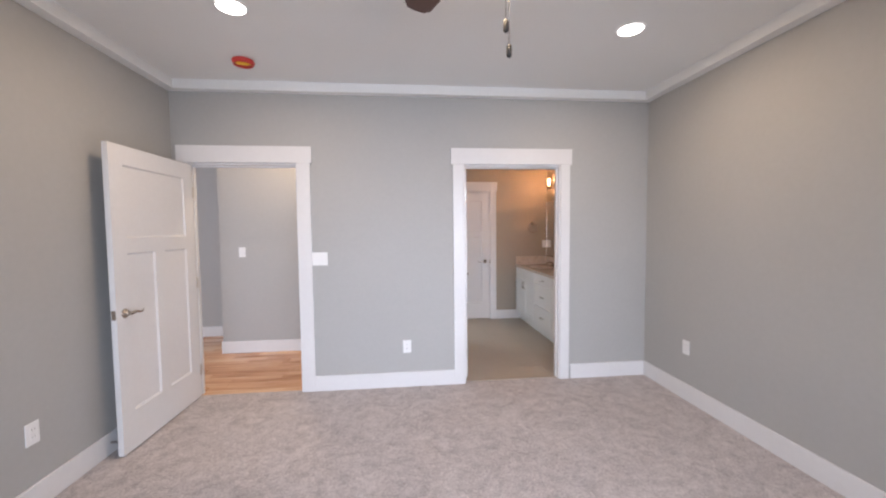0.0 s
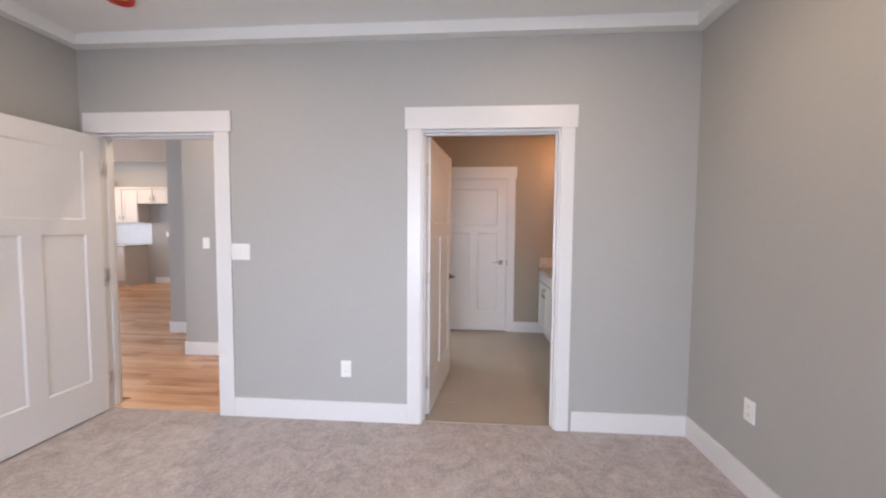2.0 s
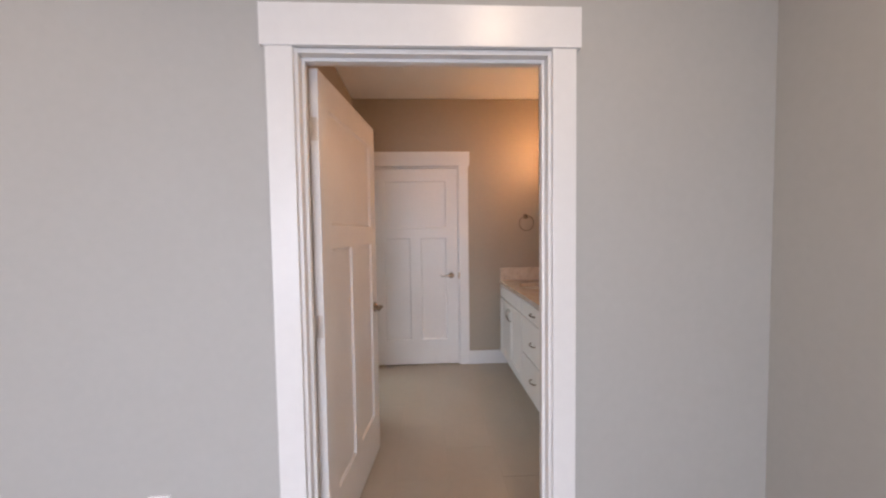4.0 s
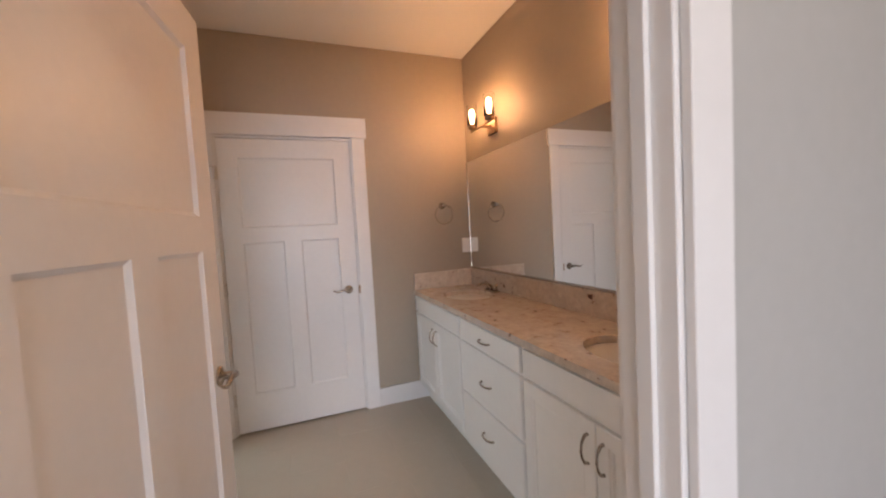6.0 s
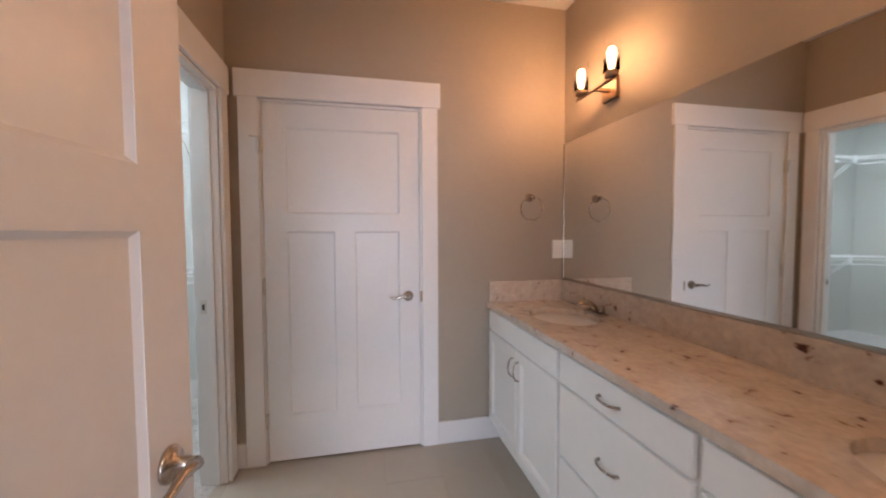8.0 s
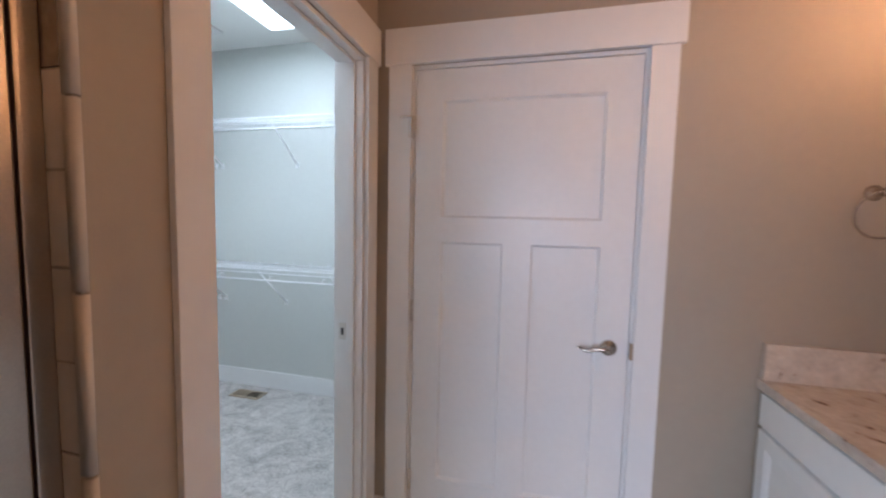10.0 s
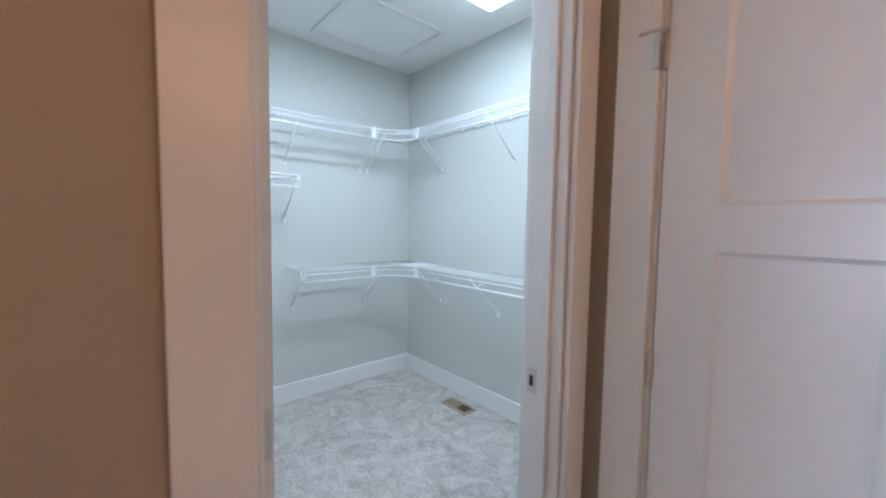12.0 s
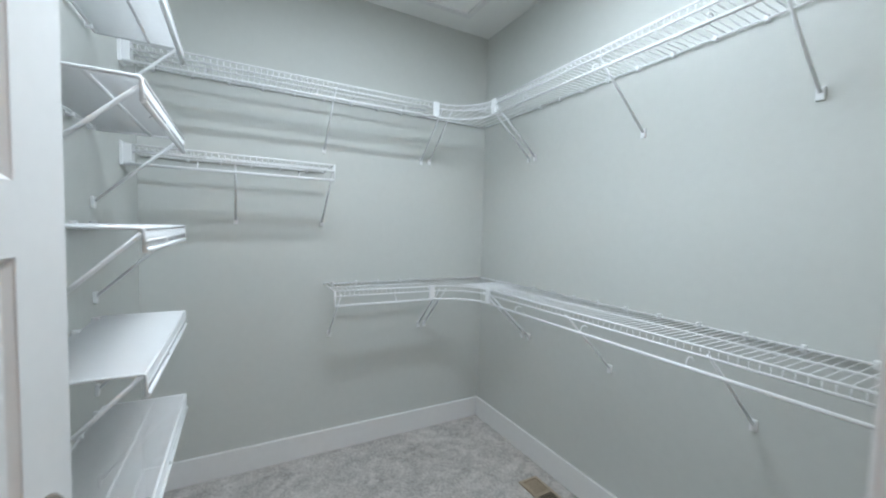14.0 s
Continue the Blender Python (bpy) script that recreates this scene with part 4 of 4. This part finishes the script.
def wire_run(parent, axis, a0, a1, wall, out, z, step=0.0254, depth=0.30, lip=0.078, rods=2, drop=0.028):
    """Straight ventilated shelf along axis ('x' or 'y') from a0 to a1; wall is the wall's coordinate, out the sign away from it."""
    def at(s, d, zz):
        return (s, wall + out * d, zz) if axis == "x" else (wall + out * d, s, zz)
    bm = bmesh.new()
    n = int(abs(a1 - a0) / step)
    for k in range(n + 1):
        s = a0 + (a1 - a0) * k / n
        tube(bm, at(s, 0.012, z + 0.003), at(s, depth, z + 0.003), R2, 4)
        tube(bm, at(s, depth, z + 0.003), at(s, depth, z - drop), R2, 4)
    tagged(part("wire_deck", bm, WIRE, parent), kind="stuff")
    levels = [(0.012, z), (0.155, z - 0.001), (depth, z), (depth, z - 0.028), (depth + 0.002, z - lip)]
    for d, zz in levels[:3 + rods]:
        part("long_rod", tube(bmesh.new(), at(a0, d, zz), at(a1, d, zz), R1 if zz > z - 0.03 else R1 * 1.5, 8), WIRE, parent)
    for k in range(int(abs(a1 - a0) / 0.17) + 1):
        s = a0 + (a1 - a0) * (k + 0.35) / (int(abs(a1 - a0) / 0.17) + 1)
        bm = bmesh.new()
        p, q = at(s - 0.006, 0.0005, z - 0.012), at(s + 0.006, 0.02, z + 0.012)
        box(bm, p[0], q[0], p[1], q[1], p[2], q[2], 0.002)
        part("wall_clip", bm, WIRE, parent)
    for k in range(int(abs(a1 - a0) / 0.42)):
        s = a0 + (a1 - a0) * (k + 0.6) / max(1, int(abs(a1 - a0) / 0.42))
        bm = bmesh.new()
        arc = [radians(-60 + 30 * i) for i in range(8)]
        path_tube(bm, [at(s, depth - 0.014 + 0.02 * math.cos(a), z - lip + 0.012 + 0.02 * math.sin(a)) for a in arc], 0.0028, 6)
        part("rod_hook", bm, WIRE, parent)


def corner_shelf(y_start, z, label, plate_at_start, feet_n, feet_w, low):
    r = root("corner_wire_shelf", pose(0, 0, 0), label, "wire shelf", "closet shelves")
    fx, fy = CLO_W + 0.30, CLO_N - 0.30       # front lines
    yc, xc = fy - 0.25, fx + 0.225           # where the bend starts and ends
    wire_run(r, "y", y_start, yc, CLO_W, 1, z)
    wire_run(r, "x", xc, CLO_E - 0.02, CLO_N, -1, z)
    for dz, rad in ((0.0, R1), (-0.028, R1), (-0.078, R1 * 1.5)):
        pts = []
        for k in range(13):
            a = math.pi / 2 * k / 12
            pts.append((xc - 0.225 * math.cos(a), yc + 0.25 * math.sin(a), z + dz))
        part("bent_rod", path_tube(bmesh.new(), pts, rad, 6), WIRE, r)
    bm = bmesh.new()
    n = 24
    for k in range(n + 1):
        s = k / n
        if s < 0.5:
            y = yc + s * 2 * (CLO_N - 0.012 - yc)
            tube(bm, (CLO_W + 0.012, y, z + 0.003), (fx + max(0, (y - yc) ** 2 * 1.2), y, z + 0.003), R2, 4)
        else:
            x = xc - (s - 0.5) * 2 * (xc - fx)
            tube(bm, (x, CLO_N - 0.012, z + 0.003), (x, fy - (xc - x) ** 2 * 1.2, z + 0.003), R2, 4)
    tube(bm, (CLO_W + 0.012, yc, z), (CLO_W + 0.012, CLO_N - 0.012, z), R1, 6)
    tube(bm, (CLO_W + 0.012, CLO_N - 0.012, z), (xc, CLO_N - 0.012, z), R1, 6)
    tagged(part("corner_deck", bm, WIRE, r), kind="stuff")
    for x, y, w in ((fx, yc, "y"), (xc, fy, "x")):
        bm = bmesh.new()
        hx, hy = (0.007, 0.018) if w == "y" else (0.018, 0.007)
        box(bm, x - hx, x + hx, y - hy, y + hy, z - 0.075, z + 0.008, 0.003)
        part("rod_connector", bm, WIRE, r)
    for x in feet_n:
        bracket(r, (x, CLO_N, z - low), (x - 0.01, fy, z - 0.02), (0, -1, 0))
    for y in feet_w:
        bracket(r, (CLO_W, y, z - low), (fx, y, z - 0.02), (1, 0, 0))
    if plate_at_start:
        end_plate(r, fx, y_start, z)
    else:
        end_cap(r, fx, y_start, z)
    return r


def end_plate(parent, fx, y, z):
    bm = bmesh.new()
    box(bm, fx - 0.055, fx + 0.012, y - 0.012, y, z - 0.085, z + 0.012, 0.002)
    box(bm, fx - 0.05, fx + 0.006, y, y + 0.028, z - 0.08, z + 0.006, 0.003)
    part("end_bracket", bm, WIRE, parent, "white end bracket on the wall")


def end_cap(parent, fx, y, z):
    bm = bmesh.new()
    tube(bm, (fx, y, z), (fx, y, z - 0.08), R1 * 1.3, 6)
    tube(bm, (CLO_W + 0.012, y, z), (fx, y, z), R1, 6)
    part("end_wire", bm, WIRE, parent)


corner_shelf(CLO_S + 0.012, 2.105, "white ventilated wire shelf turning the closet corner", True, (-1.13, -1.075, -0.384, 0.191), (6.452, 6.514, 5.832), 0.285)
corner_shelf(5.838, 1.033, "white ventilated wire shelf at waist height in the corner", False, (-1.13, -1.07, -0.493, 0.083), (6.459, 6.502, 5.87), 0.298)
s = root("short_wire_shelf", pose(0, 0, 0), "short white ventilated wire shelf on the closet wall", "wire shelf", "closet shelves")
wire_run(s, "y", CLO_S + 0.012, 5.828, CLO_W, 1, 1.69)
end_plate(s, CLO_W + 0.30, CLO_S + 0.012, 1.69)
end_cap(s, CLO_W + 0.30, 5.828, 1.69)
for y in (5.379, 5.822):
    bracket(s, (CLO_W, y, 1.398), (CLO_W + 0.30, y, 1.67), (1, 0, 0))

# shelf tower on the closet's south wall
TX0, TX1, TD = -1.0, -0.33, 0.25
for k in range(5):
    z = 0.725 + 0.318 * k
    s = root("linen_wire_shelf", pose(0, 0, 0), "white close-mesh wire shelf on the side wall", "wire shelf", "linen shelves")
    wire_run(s, "x", TX0, TX1, CLO_S, 1, z, step=0.0085, depth=TD, lip=0.048, rods=2, drop=0.046)
    for x in (TX0 + 0.03, TX1 - 0.03):
        bracket(s, (x, CLO_S, z - 0.24), (x, CLO_S + TD - 0.01, z - 0.012), (0, 1, 0))
    for x in (TX0, TX1):
        pts = [(x, CLO_S + 0.012, z), (x, CLO_S + TD - 0.004, z), (x, CLO_S + TD, z - 0.004), (x, CLO_S + TD, z - 0.05)]
        part("end_wire", path_tube(bmesh.new(), pts, R1, 6), WIRE, s)

# floor register
v = root("floor_register", pose(-0.733, 6.80, 0), "tan metal floor register let into the carpet", "floor vent")
bm = bmesh.new()
for x0, x1, y0, y1 in ((-0.13, 0.13, -0.06, -0.045), (-0.13, 0.13, 0.045, 0.06), (-0.13, -0.115, -0.045, 0.045), (0.115, 0.13, -0.045, 0.045), (-0.008, 0.008, -0.045, 0.045)):
    box(bm, x0, x1, y0, y1, 0.0, 0.009)
part("frame", bm, VENT, v)
boxed("damper", (-0.115, -0.008, -0.045, 0.045, 0.0005, 0.0055), VENT, v, "closed tan damper")
boxed("duct_opening", (0.008, 0.115, -0.045, 0.045, 0.0005, 0.003), DARK, v, "dark open duct")
for k in range(18):
    x = -0.108 + k * 0.0125
    if abs(x) > 0.012:
        boxed("louvre", (x - 0.0016, x + 0.0016, -0.045, 0.045, 0.003, 0.008), BRASS, v)

# ceiling light and attic hatch
cl = root("closet_light", pose(0, 0, 0), "lit white fluorescent ceiling fixture in the closet", "ceiling light")
LX0, LX1, LY0, LY1 = -0.37, -0.168, 5.44, 6.656
bm = bmesh.new()
box(bm, LX0 - 0.006, LX1 + 0.006, LY0 - 0.006, LY1 + 0.006, CEIL - 0.018, CEIL - 0.0005, 0.003)
part("housing", bm, CEILING, cl)
bm = bmesh.new()
box(bm, LX0, LX1, LY0, LY1, CEIL - 0.055, CEIL - 0.018, 0.012)
part("diffuser", bm, LAMP_TUBE, cl, "glowing white diffuser")
lamp("closet_tube_light", "AREA", pose((LX0 + LX1) / 2, (LY0 + LY1) / 2 - 0.2, CEIL - 0.062), 33, TUBE, LX1 - LX0, LY1 - LY0 - 0.4)
at = root("attic_hatch", pose(0, 0, CEIL), "white attic hatch framed by thin trim boards", "attic hatch")
ax0, ax1, ay0, ay1 = -1.44, -0.80, 5.965, 6.69
boxed("hatch_panel", (ax0 + 0.04, ax1 - 0.04, ay0 + 0.04, ay1 - 0.04, -0.006, -0.0005), CEILING, at)
for d in ((ax0, ax0 + 0.04, ay0, ay1), (ax1 - 0.04, ax1, ay0, ay1), (ax0 + 0.04, ax1 - 0.04, ay0, ay0 + 0.04), (ax0 + 0.04, ax1 - 0.04, ay1 - 0.04, ay1)):
    boxed("trim_board", (*d, -0.018, -0.0005), TRIM, at, "", 0.003)

# ---- kitchen seen through the hall ----
KF = 8.9                              # base cabinet faces
UF = 9.17                             # wall cabinet faces


def cabinet_y(x0, x1, y0, z0, z1, doors, label, group, drawer=False, toe=False):
    """A kitchen cabinet whose doors face -y."""
    r = root("kitchen_cabinet", pose(0, 0, 0), label, "cabinet", group)
    bm = bmesh.new()
    box(bm, x0 + 0.001, x1 - 0.001, y0, KIT_Y - 0.001, z0 + (0.1 if toe else 0), z1)
    part("body", bm, KITCHEN_PAINT, r)
    if toe:
        boxed("toe_kick", (x0 + 0.001, x1 - 0.001, y0 + 0.06, KIT_Y - 0.001, 0, 0.1), KITCHEN_PAINT, r)
        z0 += 0.11
    top = z1 - 0.01
    if drawer:
        w = (x1 - x0) / doors
        for k in range(doors):
            boxed("drawer_front", (x0 + k * w + 0.014, x0 + (k + 1) * w - 0.014, y0 - 0.018, y0 - 0.0005, top - 0.14, top), KITCHEN_PAINT, r, "", 0.004)
        top -= 0.168
    w = (x1 - x0) / doors
    for k in range(doors):
        a, b = x0 + k * w + 0.014, x0 + (k + 1) * w - 0.014
        bm = bmesh.new()
        s = 0.055
        for d in ((a, a + s, z0 + 0.008, top), (b - s, b, z0 + 0.008, top), (a + s, b - s, z0 + 0.008, z0 + 0.008 + s), (a + s, b - s, top - s, top)):
            box(bm, d[0], d[1], y0 - 0.018, y0 - 0.0005, d[2], d[3])
        box(bm, a + s, b - s, y0 - 0.010, y0 - 0.0005, z0 + 0.008 + s, top - s)
        dr = part("cabinet_door", bm, KITCHEN_PAINT, r)
        bm = bmesh.new()
        x = b - 0.03 if k % 2 == 0 and doors > 1 else a + 0.03
        zc = z0 + 0.12 if z0 > 1 else top - 0.1
        tube(bm, (x, y0 - 0.04, zc - 0.05), (x, y0 - 0.04, zc + 0.05), 0.006, 8)
        part("pull_handle", bm, NICKEL, dr)
    return r


G = "kitchen cabinets"
cabinet_y(-7.86, -6.60, KF, 0, 0.91, 2, "cream painted kitchen base cabinet with two drawers", G, True, True)
cabinet_y(-9.9, -8.64, KF, 0, 0.91, 2, "cream painted kitchen base cabinet beside the range gap", G, True, True)
cabinet_y(-7.88, -7.35, UF, 1.49, 2.42, 1, "tall white wall cabinet with one door", G)
cabinet_y(-8.65, -7.88, UF, 1.945, 2.42, 2, "short white wall cabinet over the range space", G)
cabinet_y(-9.2, -8.65, UF, 1.49, 2.42, 1, "tall white wall cabinet with one door", G)
cabinet_y(-7.27, -6.49, UF, 1.47, 2.255, 2, "cream wall cabinet with two doors", G)
cabinet_y(-6.49, -5.73, UF, 1.92, 2.255, 2, "short white cabinet over the refrigerator space", G)
for x0, x1, z, y in ((-9.2, -7.35, 2.42, UF), (-7.25, -5.73, 2.255, UF)):
    bm = bmesh.new()
    box(bm, x0 - 0.02, x1 + 0.02, y - 0.04, KIT_Y - 0.002, z + 0.001, z + 0.042, 0.01)
    tagged(part("cabinet_crown", bm, KITCHEN_PAINT), "white crown moulding on the wall cabinets", "moulding")
for x0, x1 in ((-9.92, -8.62), (-7.88, -6.58)):
    bm = bmesh.new()
    box(bm, x0, x1, KF - 0.03, KIT_Y - 0.01, 0.911, 0.945, 0.005)
    tagged(part("kitchen_worktop", bm, WORKTOP), "grey stone worktop on the base cabinets", "countertop")
structure("backsplash_field", [(-9.9, -6.46, KIT_Y - 0.008, KIT_Y - 0.0005, 0.946, 1.47)], SUBWAY, "white glossy backsplash tile", "backsplash")
isl = root("kitchen_island", pose(0, 0, 0), "dark grey island with a stone top", "kitchen island")
boxed("body", (-8.6, -6.25, 6.75, 7.42, 0.1, 0.89), ISLAND, isl, "dark grey painted base")
boxed("toe_kick", (-8.55, -6.3, 6.8, 7.36, 0, 0.1), ISLAND, isl)
boxed("worktop", (-8.65, -6.2, 6.6, 7.47, 0.891, 0.925), WORKTOP, isl, "grey stone top", 0.005)
door_trim("trim_pantry_door", pose(-5.62, KIT_Y - 0.125, 0), 0.8, 0.115, "white casing of the pantry door", back=False, stop=0)
door_leaf("door_pantry", turned(-5.601, KIT_Y - 0.105, -4.84, KIT_Y - 0.105), 0.762, "white three-panel pantry door, closed", levers=(-1,), latch=False, hinges=False)

# ---- floor pieces ----
structure("floor_bath", [(SHX0 - 0.1, BATH_E + 0.1, WY0 + 0.05, BATH_N + 0.45, -0.1, -0.0009)], GROUT, "grout bed under taupe floor tiles", "floor")


def bath_tiles():
    floor = bpy.data.objects["floor_bath"]
    w, l, g = 0.305, 0.61, 0.0016
    full = {}
    cols = []
    x = 1.868 - 4 * w
    while x < BATH_E:
        cols.append((max(x, BATH_W), min(x + w, BATH_E)))
        x += w
    for c, (a, b) in enumerate(cols):
        if b - a < 0.02:
            continue
        y = WY0 + 0.05 - (c % 2) * l / 2
        while y < BATH_N + 0.1:
            y0, y1 = max(y, WY0 + 0.05), min(y + l, BATH_N + 0.1)
            if y1 - y0 > 0.02:
                key = (round(b - a, 3), round(y1 - y0, 3))
                if key not in full:
                    bm = bmesh.new()
                    hx, hy = (b - a - g) / 2, (y1 - y0 - g) / 2
                    box(bm, -hx, hx, -hy, hy, -0.008, 0.0, 0.0006)
                    full[key] = mesh("floor_tile", bm, TILE)
                ob = new("floor_tile", full[key])
                ob.parent = floor
                ob.location = ((a + b) / 2, (y0 + y1) / 2, random.uniform(0, 0.0002))
            y += l


bath_tiles()
structure("floor_hall", [(-11, -0.44, -0.1, KIT_Y + 0.1, -0.1, -0.012), (HALL_X0, HALL_X1, WY0 + 0.03, WY1, -0.05, -0.012)], WOOD, "bed under the oak floorboards", "floor")


def boards():
    floor = bpy.data.objects["floor_hall"]
    w, rng = 0.083, random.Random(5)
    rest = bmesh.new()
    shared = {}
    count = 0
    y = WY0 + 0.031 - 41 * w
    while y < KIT_Y:
        x = (-0.475 if y < 4.61 else (-1.66 if y < 5.41 else -2.58)) if y > WY1 else HALL_X1 - 0.018
        end = -10.0 if y > WY1 + 0.02 else HALL_X0 + 0.018
        if y < WY0 + 0.03:
            x, end = BED_W - 0.125, -10.0
        while x > end:
            n = rng.choice((0.45, 0.6, 0.75, 0.9, 1.2, 1.5)) * (rng.uniform(0.2, 1) if x in (-0.475, -1.66, -2.58) else 1)
            x0 = max(x - n, end)
            length = x - x0
            if length > 0.03:
                z = rng.uniform(0, 0.0007)
                if WY0 + 0.03 < y < 5.6 and x > -3.4 and count < 290:
                    key = round(length, 2)
                    if key not in shared:
                        bm = bmesh.new()
                        box(bm, -length / 2 + 0.0007, length / 2 - 0.0007, 0.0006, w - 0.0006, -0.012, 0.0)
                        bmesh.ops.bevel(bm, geom=[e for e in bm.edges if all(v.co.z > -0.001 for v in e.verts)], offset=0.0012, segments=1, affect="EDGES")
                        shared[key] = mesh("floorboard", bm, WOOD)
                    ob = new("floorboard", shared[key])
                    ob.parent = floor
                    ob.location = ((x + x0) / 2, y, z)
                    count += 1
                else:
                    box(rest, x0 + 0.0007, x - 0.0007, y + 0.0006, y + w - 0.0006, -0.012, z)
            x = x0
        y += w
    ob = part("far_floorboards", rest, WOOD, floor)
    tagged(ob, kind="stuff")


boards()
